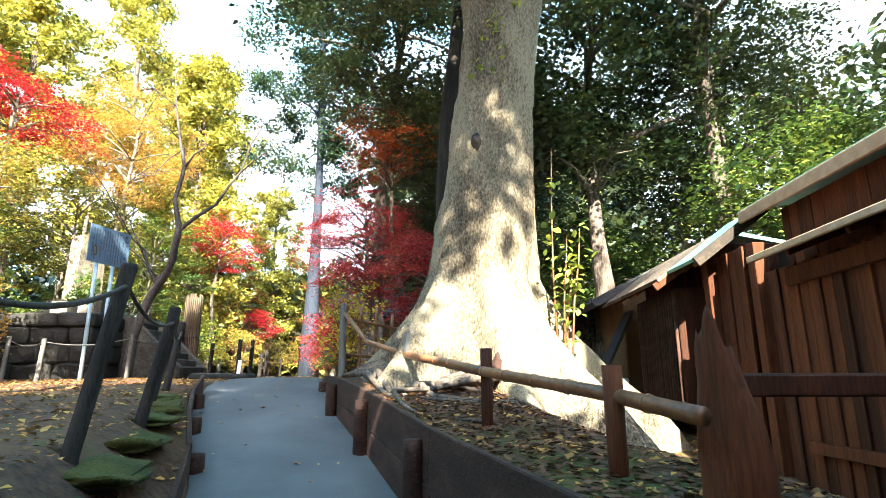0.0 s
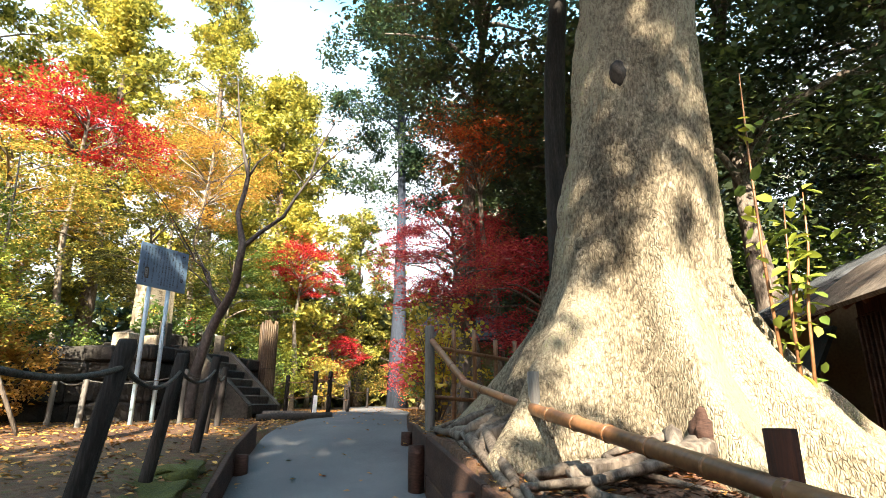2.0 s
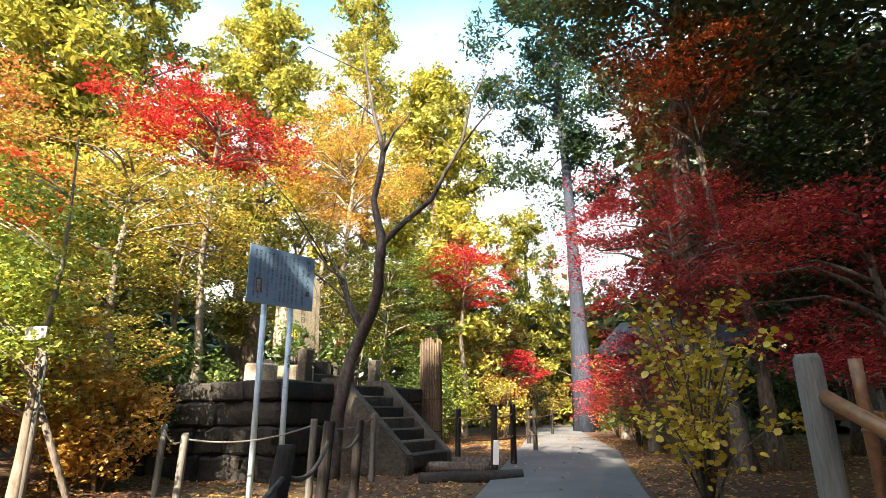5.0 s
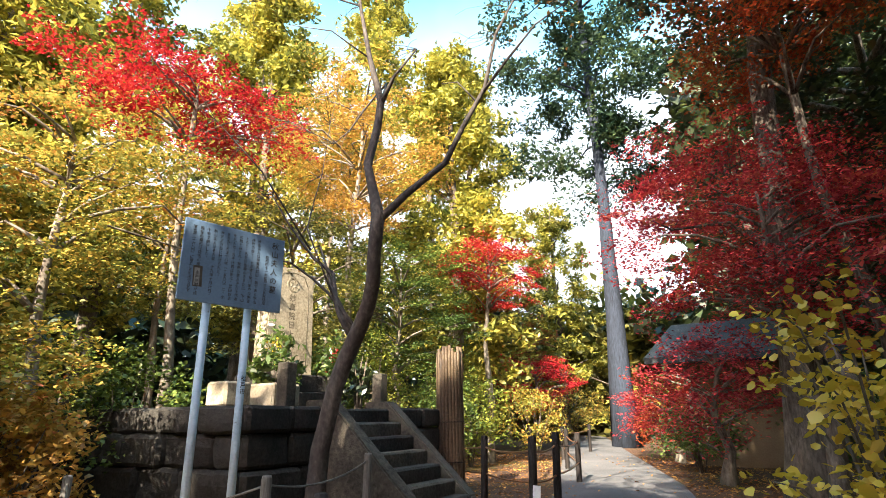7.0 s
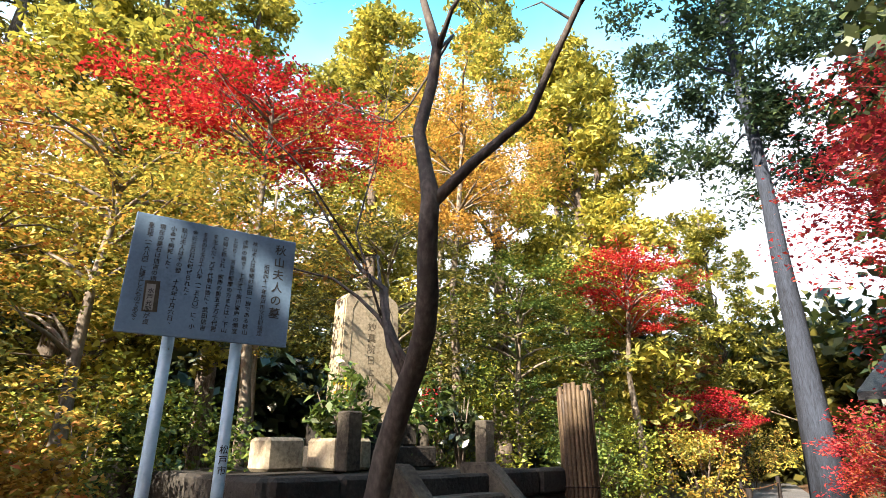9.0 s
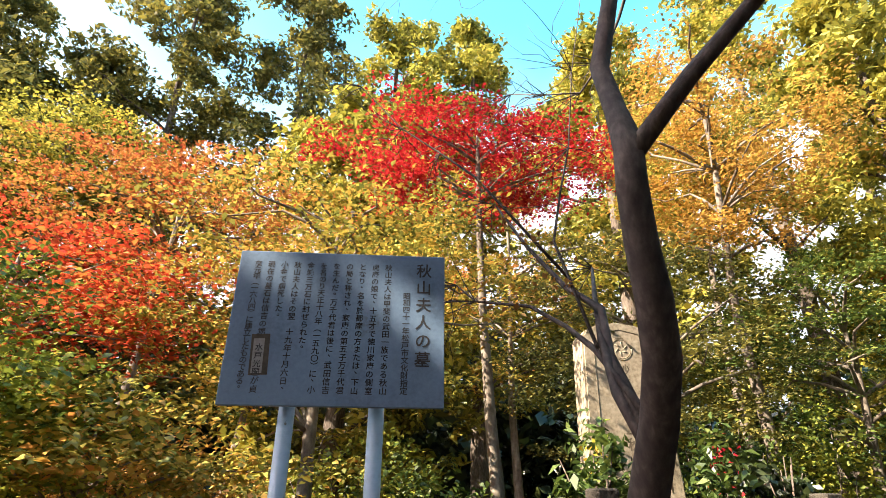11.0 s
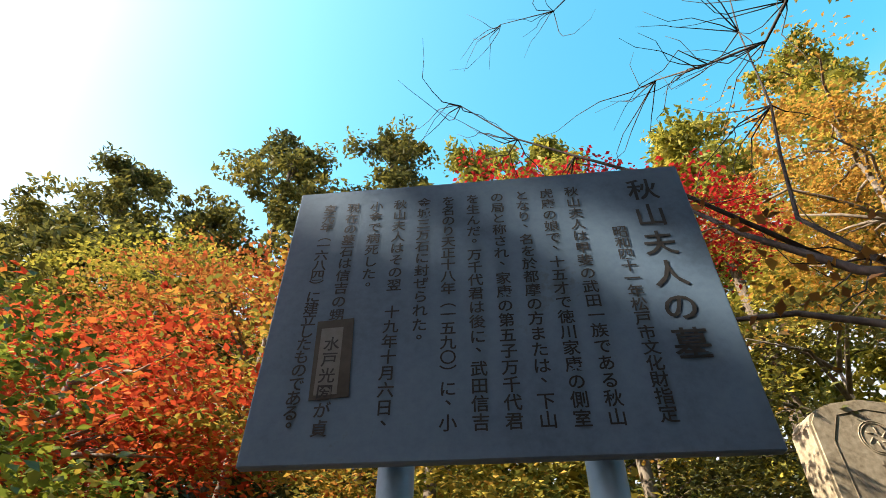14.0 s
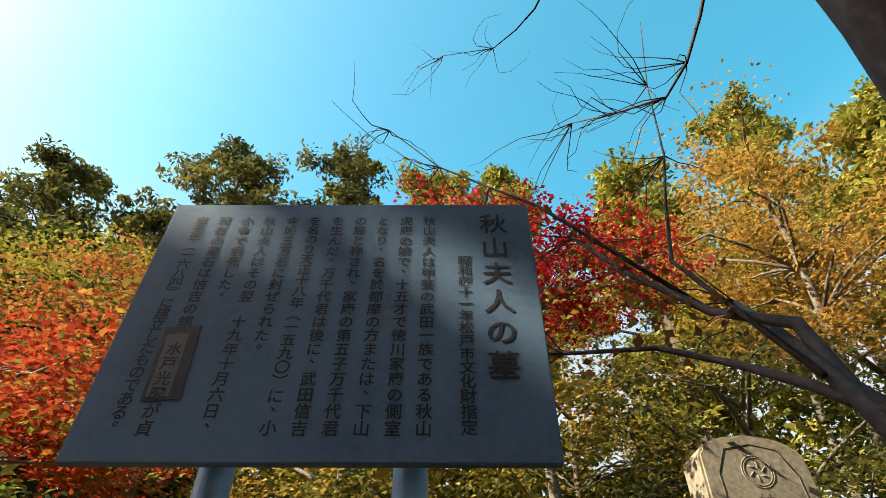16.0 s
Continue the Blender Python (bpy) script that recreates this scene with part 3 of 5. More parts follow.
far_posts = [(-5.0, 13.2, 0.95), (-4.95, 13.9, 1.0), (-6.1, 14.2, 0.9), (-5.6, 17.0, 0.9), (-6.6, 19.5, 0.9), (-7.5, 22.0, 0.9), (-8.6, 16.8, 0.8), (-7.6, 25.0, 0.9)]
ft = [dark_post(x, y, h, (0.02, 0.03), 0.05)[1] for x, y, h in far_posts]
for a, b in ((0, 1), (1, 3), (3, 4), (4, 5), (2, 0), (2, 6), (5, 7)):
    rope("rope", ft[a] - Vector((0, 0, 0.15)), ft[b] - Vector((0, 0, 0.15)), 0.05, 0.012, BAMBOO, "thin bamboo rail tied between dark posts", "rail")
    if b != 7:
        rope("rope", ft[a] - Vector((0, 0, 0.5)), ft[b] - Vector((0, 0, 0.5)), 0.03, 0.012, BAMBOO, "thin bamboo rail tied between dark posts", "rail")
bm = box_bm(0.085, 0.012, 0.34, pose(0, 0, 0.3, 0, 4, 10), 0.003)
ob = part("white_stake", bm, WHITE)
ob.location = (-4.86, 12.95, ground_z(-4.86, 12.95) - 0.02)
tagged(ob, "short white board stuck in the path's edge", "stake")


def log(a, b, r, mat, label):
    a, b = Vector(a), Vector(b)
    pts = [a.lerp(b, k / 6) for k in range(7)]
    ob = tubes("edging_log", [([p - a for p in pts], [r * 0.96] + [r] * 5 + [r * 0.94])], mat, seg=10, wobble=0.15)
    ob.location = a
    return tagged(ob, label, "log", "logs edging the lawn")


log((-4.2, 12.2, 1.66), (-5.35, 11.5, 1.64), 0.09, DARKSTONE, "dark mossy log kerb lying on the ground")
log((-5.0, 13.0, 1.68), (-6.3, 12.4, 1.68), 0.09, BARK, "weathered brown log kerb lying on the ground")
log((-5.4, 14.0, 1.68), (-6.6, 13.6, 1.68), 0.08, BARK, "weathered brown log kerb lying on the ground")


# ---- bamboo handrail below the great tree ----
def bamboo_pole(name, a, b, r, label, category, node=0.35, mat=None, group=""):
    """A culm with a raised ring at each node."""
    a, b = Vector(a), Vector(b)
    L = (b - a).length
    n = max(1, round(L / node))
    t = thing(name, a, label, category, group)
    pts = [(b - a) * (k / (2 * n)) for k in range(2 * n + 1)]
    tubes("culm", [(pts, [r * (1.0 if k % 2 == 0 else 0.96) for k in range(2 * n + 1)])], mat or BAMBOO, t, seg=12)
    d = (b - a).normalized()
    for k in range(1, n):
        c = (b - a) * (k / n)
        tubes("node", [([c - d * 0.008, c - d * 0.002, c + d * 0.003, c + d * 0.01], [r * 1.0, r * 1.14, r * 1.12, r * 0.99])], mat or BAMBOO, t, seg=12)
    return t


def rail_post(x, y, top, r, mat, label):
    z = ground_z(x, y)
    return bamboo_pole("rail_post", (x, y, z - 0.15), (x, y, top), r, label, "post", 0.45, mat, "posts of the bamboo handrail")


rail = [(1.0, 1.78, 1.45), (0.86, 2.42, 1.51), (0.36, 3.6, 1.63), (-0.33, 5.39, 1.83), (-0.85, 6.25, 2.02), (-1.3, 7.25, 2.45)]
for a, b in zip(rail[:-1], rail[1:]):
    bamboo_pole("bamboo_rail", a, Vector(b) + (Vector(b) - Vector(a)) * 0.03, 0.036 if b[1] < 6 else 0.028, "sloping tan bamboo handrail tied to stakes", "rail")
rail_post(0.86, 2.36, 1.64, 0.045, PLANK, "thick brown round post carrying the bamboo handrail")
rail_post(0.37, 3.66, 1.79, 0.042, PLANK, "brown round stake carrying the bamboo handrail")
rail_post(-0.32, 5.42, 2.05, 0.036, GREYWOOD, "grey split stake carrying the bamboo handrail")
ob, _ = dark_post(-1.34, 7.3, 1.0, (0.0, 0.0), 0.048, GREYWOOD, "blue-grey round post at the fence corner")
for i, (x, y, h) in enumerate(((-1.16, 7.62, 0.98), (-0.98, 7.9, 1.02), (-0.78, 8.2, 0.92), (-0.58, 8.5, 0.98), (-0.36, 8.85, 0.95), (-0.12, 9.2, 0.95), (0.15, 9.6, 0.9), (0.45, 10.0, 0.95))):
    z = ground_z(x, y)
    bamboo_pole("fence_cane", (x, y, z - 0.1), (x + 0.01, y, z + h), 0.024, "upright yellow bamboo cane of the garden fence", "fence cane", 0.3, None, "canes of the bamboo fence")
for dz in (0.32, 0.8):
    bamboo_pole("fence_rail", (-1.34, 7.34, ground_z(-1.34, 7.3) + dz), (0.5, 10.05, ground_z(0.5, 10.05) + dz), 0.022, "horizontal bamboo rail of the garden fence", "rail", 0.4, None, "rails of the bamboo fence")


# ---- great tree ----
def great_tree():
    base = (0.55, 6.4, 1.2)
    t = thing("great_tree", base, "huge old evergreen tree with flaring roots beside the path", "tree")
    zs = [0.75, 1.0, 1.2, 1.4, 1.57, 1.75, 2.08, 2.4, 2.75, 3.1, 3.45, 3.8, 4.2, 4.8, 5.3, 5.8, 6.2, 6.65, 7.3, 8.2, 9.4]
    cx = [0.52, 0.50, 0.49, 0.48, 0.47, 0.46, 0.45, 0.47, 0.49, 0.53, 0.56, 0.60, 0.635, 0.68, 0.74, 0.79, 0.83, 0.86, 0.9, 0.95, 1.0]
    rr = [1.75, 1.62, 1.50, 1.38, 1.28, 1.15, 0.97, 0.80, 0.65, 0.63, 0.615, 0.575, 0.535, 0.515, 0.50, 0.49, 0.50, 0.54, 0.58, 0.5, 0.4]
    seg = 168
    verts, faces = [], []
    fine = np.linspace(0, len(zs) - 1, 230)
    for u in fine:
        z, c, r = (float(np.interp(u, range(len(zs)), q)) for q in (zs, cx, rr))
        low = max(0.0, min(1.0, (3.4 - z) / 2.0))
        for k in range(seg):
            th = 2 * math.pi * k / seg
            d = Vector((math.cos(th), math.sin(th), 0))
            root = 0.15 * math.sin(5 * th + 0.6) + 0.11 * math.sin(9 * th + 2.0) + 0.07 * math.sin(14 * th + z) + 0.03 * math.sin(23 * th + 1.5 * z)
            q = r * (1 + 1.35 * low * root) - 0.05 * low * abs(math.sin(5.5 * th + 0.7 * z)) ** 8
            q += 0.05 * noise.noise(Vector((d.x * 2, d.y * 2, z * 0.9))) + 0.03 * noise.noise(Vector((d.x * 9, d.y * 9, z * 2.2))) + 0.02 * noise.noise(Vector((d.x * 24, d.y * 24, z * 5)))
            x, y = c + d.x * q, 6.4 + d.y * q * (1 - 0.1 * low)
            if z < 1.8:
                x = max(x, path_r(y) + 0.1)
            verts.append((x - base[0], y - base[1], z - base[2]))
    n = len(fine)
    faces = [((j) * seg + k, j * seg + (k + 1) % seg, (j + 1) * seg + (k + 1) % seg, (j + 1) * seg + k) for j in range(n - 1) for k in range(seg)]
    link_mesh("trunk", verts, faces, BARK_BIG, t, smooth=True)
    rng = np.random.default_rng(5)
    o = Vector(base)
    bm = bmesh.new()
    bmesh.ops.create_icosphere(bm, subdivisions=3, radius=0.1)
    for v in bm.verts:
        v.co = Vector((v.co.x * 0.7, v.co.y * 0.6, v.co.z * 1.1)) * (1 + 0.35 * noise.noise(v.co * 14))
    bm.transform(Matrix.Translation(Vector((0.46, 5.93, 4.36)) - o))
    part("knot_hole", bm, POSTWOOD, t, "dark rotted knot hole", True)
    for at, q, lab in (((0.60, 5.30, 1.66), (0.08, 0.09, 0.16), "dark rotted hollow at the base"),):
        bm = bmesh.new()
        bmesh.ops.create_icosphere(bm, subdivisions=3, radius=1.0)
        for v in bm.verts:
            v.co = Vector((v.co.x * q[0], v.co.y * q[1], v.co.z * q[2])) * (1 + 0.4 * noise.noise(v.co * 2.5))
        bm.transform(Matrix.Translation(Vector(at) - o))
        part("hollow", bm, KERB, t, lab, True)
    c = np.concatenate([np.asarray(Vector(p) - o) + rng.normal(size=(k, 3)) * (0.12, 0.03, 0.16) for p, k in (((0.75, 5.86, 5.9), 26), ((0.55, 5.88, 5.4), 16), ((0.95, 5.92, 6.3), 18))])
    leaf_cloud("ivy", c, 0.09 * (0.6 + 0.8 * rng.random(len(c))), L_LIME, rng, t, 0.6, 0.2, "sparse green creeper leaves")
    runs = []
    for k in range(26):
        th = rng.uniform(math.pi * 0.75, math.pi * 2.15)
        c = Vector((0.48, 6.4, 0))
        r0 = 1.0 + 0.25 * rng.random()
        pts, rad = [], []
        L = rng.uniform(0.7, 1.9)
        w = rng.uniform(0.015, 0.042)
        for s in range(8):
            a = th + 0.25 * math.sin(s * 0.9 + k)
            p = c + Vector((math.cos(a), math.sin(a) * 0.95, 0)) * (r0 + L * s / 7)
            if p.x < path_r(p.y) + 0.12:
                p.x = path_r(p.y) + 0.12
            p.z = ground_z(p.x, p.y) - 0.005 + (0.16 * (1 - s / 7) ** 2) + 0.02 * math.sin(s * 2 + k)
            pts.append(p - o)
            rad.append(w * (1.5 - 1.2 * s / 7))
        runs.append((pts, rad))
    for run in runs:
        tubes("root", [run], BARK, t, "gnarled grey surface root", seg=6, wobble=0.3)
    limb = []
    for a, b, r in (((0.9, 6.4, 6.6), (4.6, 8.2, 9.0), 0.3), ((0.8, 6.5, 7.0), (-2.6, 9.0, 10.5), 0.26), ((0.95, 6.5, 8.0), (1.6, 10.5, 12.0), 0.28), ((1.0, 6.3, 8.4), (0.9, -0.6, 12.3), 0.3), ((1.0, 6.4, 8.6), (3.0, 4.0, 12.0), 0.25), ((1.0, 6.4, 9.2), (0.0, 5.0, 13.0), 0.22), ((0.9, 6.4, 6.3), (1.9, 6.0, 7.6), 0.3)):
        a, b = Vector(a), Vector(b)
        limb.append(([a - o, a.lerp(b, 0.3) + Vector((0, 0, 0.35)) - o, a.lerp(b, 0.65) + Vector((0, 0, 0.2)) - o, b - o], [r, r * 0.8, r * 0.55, r * 0.2]))
    for run in limb:
        tubes("bough", [run], BARK_BIG, t, seg=10, wobble=0.2)
    stem = [Vector(p) - o for p in ((0.2, 8.3, 0.9), (0.06, 8.5, 2.4), (0.05, 8.5, 3.6), (0.04, 8.5, 4.8), (0.1, 8.5, 6.0), (0.25, 8.6, 7.6), (0.45, 8.8, 9.6), (0.6, 9.0, 11.4))]
    tubes("second_stem", [(stem, [0.26, 0.18, 0.155, 0.14, 0.13, 0.115, 0.09, 0.05])], POSTWOOD, t, "dark leaning second stem", seg=14, wobble=0.2)
    # the last three pad groups hang out of view, added to deepen the shade
    pads = np.concatenate([crown_pads((1.5, 9.0, 12.5), (5.0, 4.5, 3.2), 150, rng), crown_pads((-1.6, 9.5, 11.2), (2.4, 3.0, 2.4), 70, rng), crown_pads((3.6, 7.6, 10.2), (2.8, 3.0, 2.0), 60, rng), crown_pads((-0.6, 6.6, 8.9), (3.4, 2.2, 1.3), 62, rng, 0.2), crown_pads((1.2, 2.2, 12.6), (3.6, 2.4, 1.3), 70, rng, 0.2), crown_pads((0.8, -1.6, 12.4), (4.2, 2.4, 1.2), 70, rng, 0.2)])
    c = pad_leaves(pads - np.asarray(base), 150, 0.9, 0.6, rng)
    leaf_cloud("crown", c, 0.13 * (0.6 + 0.8 * rng.random(len(c))), L_DARK, rng, t, 0.5)
    return t


great_tree()


# ---- slender tree by the sign ----
def slender_tree():
    base = Vector((-6.50, 11.2, 1.6))
    t = thing("slender_tree", base, "slender leaning grey tree with bare crooked limbs", "tree")
    stem = [(-6.50, 11.2, 1.35), (-6.49, 11.2, 1.9), (-6.45, 11.22, 2.5), (-6.31, 11.25, 3.1), (-6.19, 11.26, 3.4), (-6.03, 11.25, 3.68), (-5.87, 11.19, 3.9), (-5.76, 11.11, 4.12), (-5.73, 11.07, 4.34), (-5.67, 11.02, 4.57), (-5.66, 11.03, 4.78), (-5.74, 11.06, 5.02), (-5.86, 11.1, 5.42), (-5.82, 11.2, 5.9), (-5.79, 11.22, 6.25), (-5.95, 11.2, 6.87), (-6.12, 11.2, 7.7), (-6.3, 11.3, 8.6)]
    rad = [0.105, 0.098, 0.092, 0.087, 0.085, 0.081, 0.078, 0.074, 0.071, 0.069, 0.066, 0.054, 0.05, 0.046, 0.042, 0.03, 0.02, 0.008]
    tubes("trunk", [([Vector(p) - base for p in stem], rad)], BARK_SLIM, t, seg=14, wobble=0.15)
    runs = []
    for pts, r0 in (([(-6.1, 11.25, 3.55), (-6.3, 11.25, 3.85), (-6.45, 11.3, 4.15), (-6.7, 11.45, 4.5), (-6.98, 11.64, 4.83)], 0.036),
                    ([(-5.66, 11.02, 4.7), (-5.45, 11.25, 5.05), (-5.15, 11.55, 5.45), (-4.95, 11.6, 5.85), (-4.66, 11.6, 6.26), (-4.5, 11.6, 6.9), (-4.3, 11.8, 7.5)], 0.046),
                    ([(-4.68, 11.6, 6.22), (-4.4, 11.6, 6.5), (-4.0, 11.5, 6.75), (-3.6, 11.5, 6.9)], 0.02),
                    ([(-4.75, 11.6, 6.1), (-5.0, 11.6, 6.45), (-5.2, 11.6, 6.5)], 0.012),
                    ([(-5.79, 11.22, 6.2), (-5.6, 11.2, 6.5), (-5.29, 11.2, 6.75)], 0.03),
                    ([(-6.08, 11.25, 3.6), (-6.41, 11.31, 4.06), (-6.51, 11.36, 4.35), (-6.77, 11.30, 4.57), (-7.05, 11.19, 4.97), (-7.28, 11.08, 5.39)], 0.032),
                    ([(-6.05, 11.25, 3.66), (-6.49, 11.28, 4.11), (-6.69, 11.24, 4.29), (-6.92, 11.13, 4.48), (-7.17, 10.87, 4.57), (-7.27, 10.77, 4.71)], 0.02),
                    ([(-5.79, 11.22, 6.20), (-6.10, 11.75, 6.90), (-6.48, 11.80, 6.67), (-6.64, 11.70, 6.35), (-6.78, 11.59, 6.16), (-7.02, 11.43, 6.30), (-7.24, 11.24, 6.44)], 0.016),
                    ([(-6.42, 11.25, 4.10), (-6.91, 11.33, 4.95), (-6.90, 11.41, 5.34), (-6.88, 11.50, 5.71), (-6.90, 11.62, 6.49), (-6.86, 11.78, 7.37)], 0.011),
                    ([(-6.90, 11.40, 4.70), (-7.30, 10.93, 5.62), (-7.44, 10.70, 5.88), (-7.56, 10.41, 6.14), (-7.65, 10.07, 6.56)], 0.012),
                    ([(-6.12, 11.20, 7.70), (-7.50, 11.34, 8.79), (-7.63, 11.16, 8.52), (-7.76, 10.96, 8.32), (-7.95, 10.51, 8.34)], 0.012),
                    ([(-5.95, 11.2, 6.87), (-6.3, 10.9, 7.2), (-6.8, 10.7, 7.35)], 0.012)):
        q = [Vector(p) - base for p in pts]
        runs.append((q, [r0 * (1 - 0.75 * i / (len(q) - 1)) for i in range(len(q))]))
    rng = np.random.default_rng(21)
    for s in ((-4.5, 11.6, 6.9), (-4.3, 11.8, 7.5), (-6.12, 11.2, 7.7), (-6.3, 11.3, 8.4), (-5.29, 11.2, 6.75), (-6.98, 11.64, 4.83), (-3.6, 11.5, 6.9), (-7.24, 11.24, 6.44), (-7.02, 11.43, 6.30), (-6.78, 11.59, 6.16), (-6.64, 11.70, 6.35), (-7.65, 10.07, 6.56), (-7.56, 10.41, 6.14), (-7.44, 10.70, 5.88), (-6.90, 11.62, 6.49), (-6.88, 11.50, 5.71), (-7.95, 10.51, 8.34), (-7.76, 10.96, 8.32), (-7.28, 11.08, 5.39), (-7.27, 10.77, 4.71), (-7.17, 10.87, 4.57)):
        for k in range(6):
            p = Vector(s)
            d = Vector((rng.normal() * 0.5 - 0.7, rng.normal() * 0.5 - 0.6, rng.normal() * 0.35 - 0.05)).normalized()
            pts = [p - base]
            for j in range(5):
                d = (d + Vector((rng.normal(), rng.normal(), rng.normal())) * 0.38).normalized()
                p = p + d * rng.uniform(0.04, 0.2)
                pts.append(p - base)
            runs.append((pts, [0.0042, 0.0034, 0.0028, 0.0022, 0.0017, 0.001]))
    for run in runs:
        tubes("limb" if len(run[0]) != 6 else "twig", [run], BARK_SLIM, t, seg=8 if run[1][0] > 0.01 else 5, wobble=0.1)
    c = np.concatenate([np.asarray(Vector(s) - base) + rng.normal(size=(60, 3)) * 0.28 for s in ((-4.2, 11.7, 7.5), (-6.3, 11.3, 8.5), (-3.7, 11.5, 6.9))] + [np.asarray(Vector(s) - base) + rng.normal(size=(26, 3)) * 0.09 for s in ((-6.77, 11.30, 4.57), (-7.05, 11.19, 4.97), (-6.92, 11.13, 4.48), (-7.17, 10.87, 4.57), (-7.28, 11.08, 5.39))])
    leaf_cloud("crown", c, 0.05 * (0.6 + 0.8 * rng.random(len(c))), L_FALLEN, rng, t, label="few curled brown leaves")


slender_tree()


# ---- information sign ----
def glyphs():
    store = {}

    def get(ch):
        if ch not in store:
            cu = bpy.data.curves.new("glyph", "FONT")
            cu.body, cu.size, cu.align_x, cu.resolution_u = ch, 1.0, "CENTER", 3
            cu.offset = 0.014
            ob = bpy.data.objects.new("glyph", cu)
            scene.collection.objects.link(ob)
            bpy.context.view_layer.update()
            me = bpy.data.meshes.new_from_object(ob.evaluated_get(bpy.context.evaluated_depsgraph_get()))
            store[ch] = ([tuple(v.co) for v in me.vertices], [tuple(p.vertices) for p in me.polygons])
            bpy.data.objects.remove(ob)
            bpy.data.curves.remove(cu)
            bpy.data.meshes.remove(me)
        return store[ch]
    return get


glyph = glyphs()


def column_of_text(text, u, v, size, pitch, parent, lift, mat):
    """Upright column; u to the right and v up on the parent's face, which looks along its -y."""
    for i, ch in enumerate(text):
        gv, gf = glyph(ch) if ch != " " else ([], [])
        if gv:
            dx, dy = (0.32, 0.45) if ch in "、。" else (0, 0)
            link_mesh("character", [(u + (x + dx) * size, -lift, v - i * pitch - size * 0.75 + (y + dy) * size) for x, y, _ in gv], gf, mat, parent)


def sign():
    w, h = 0.942, 0.70
    cx, cy = (-6.496 - 6.289) / 2, (9.473 + 10.389) / 2
    ang = math.atan2(10.389 - 9.473, -6.289 + 6.496)
    t = thing("information_sign", (cx, cy, 1.6), "pale blue-grey sign board with Japanese lettering on two pipe posts", "sign")
    t.rotation_euler = (0, 0, ang)
    zc = 4.078 - 1.6
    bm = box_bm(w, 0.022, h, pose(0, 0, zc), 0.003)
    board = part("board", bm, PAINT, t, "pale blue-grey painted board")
    for sx in (-0.19, 0.185):
        q = bmesh.new()
        bmesh.ops.create_cone(q, cap_ends=True, segments=20, radius1=0.034, radius2=0.034, depth=zc + 0.5, matrix=pose(sx, 0.052, (zc + 0.5) / 2 - 0.3))
        post = part("post", q, POLE, t, "blue-grey painted steel pipe", True)
        for dz in (-0.22, 0.2):
            part("clamp", box_bm(0.1, 0.02, 0.04, pose(sx, 0.0185 + 0.004, zc + dz), 0.004), POLE, t)
    top = zc + h / 2
    face = 0.0125
    def U(f):
        return -w / 2 + w * f
    column_of_text("秋山夫人の墓", U(0.898), top - 0.049, 0.072, 0.0836, t, face, INK)
    column_of_text("昭和四十一年松戸市文化財指定", U(0.8165), top - 0.19, 0.034, 0.0329, t, face, INK)
    lines = ["秋山夫人は甲斐の武田一族である秋山", "虎康の娘で、十五才で徳川家康の側室", "となり、名を於都摩の方または、下山", "の局と称され、家康の第五子万千代君", "を生んだ。万千代君は後に、武田信吉", "を名のり天正十八年︵一五九〇︶に、小", "金城三万石に封ぜられた。", "秋山夫人はその翌　十九年十月六日、", "小金で病死した。", "現在の墓石は信吉の甥、水戸光圀が貞", "享元年︵一六八四︶に建立したものである。"]
    for i, s in enumerate(lines):
        column_of_text(s.replace("　", " "), U(0.723 - 0.0633 * i), top - 0.053, 0.034, 0.0297 if i == 10 else 0.0333 if i == 5 else 0.03545, t, face, INK)
    u = U(0.723 - 0.0633 * 9)
    part("tape_patch", box_bm(0.078, 0.002, 0.178, pose(u + 0.005, -0.0118, top - 0.486, 0, -3), 0), TAPE, t, "brown tape round a pasted correction")
    part("paper_strip", box_bm(0.046, 0.002, 0.15, pose(u - 0.001, -0.0126, top - 0.492, 0, -2), 0), PAPER, t, "yellowed paper correction strip")
    column_of_text("水戸光圀", u, top - 0.053 - 0.03545 * 11, 0.034, 0.03545, t, 0.0142, INK)
    column_of_text("松戸市", 0.185, 1.55, 0.05, 0.055, t, -0.052 + 0.0355, INK)


sign()


# ---- tomb platform, steps and gravestone ----
def stone_block(parent, sx, sy, sz, at, mat, turn=0.0, name="stone", jit=0.012):
    bm = box_bm(sx, sy, sz, None, min(sx, sy, sz) * 0.12, 0)
    bmesh.ops.subdivide_edges(bm, edges=[e for e in bm.edges if e.calc_length() > 0.12], cuts=2, use_grid_fill=True)
    for v in bm.verts:
        v.co += v.co.normalized() * jit * 2 * noise.noise(v.co * 4 + Vector(at))
    ob = part(name, bm, mat, parent)
    ob.matrix_basis = Matrix.Translation(Vector(at) - Vector(parent.location)) @ Matrix.Rotation(turn, 4, "Z")
    return ob


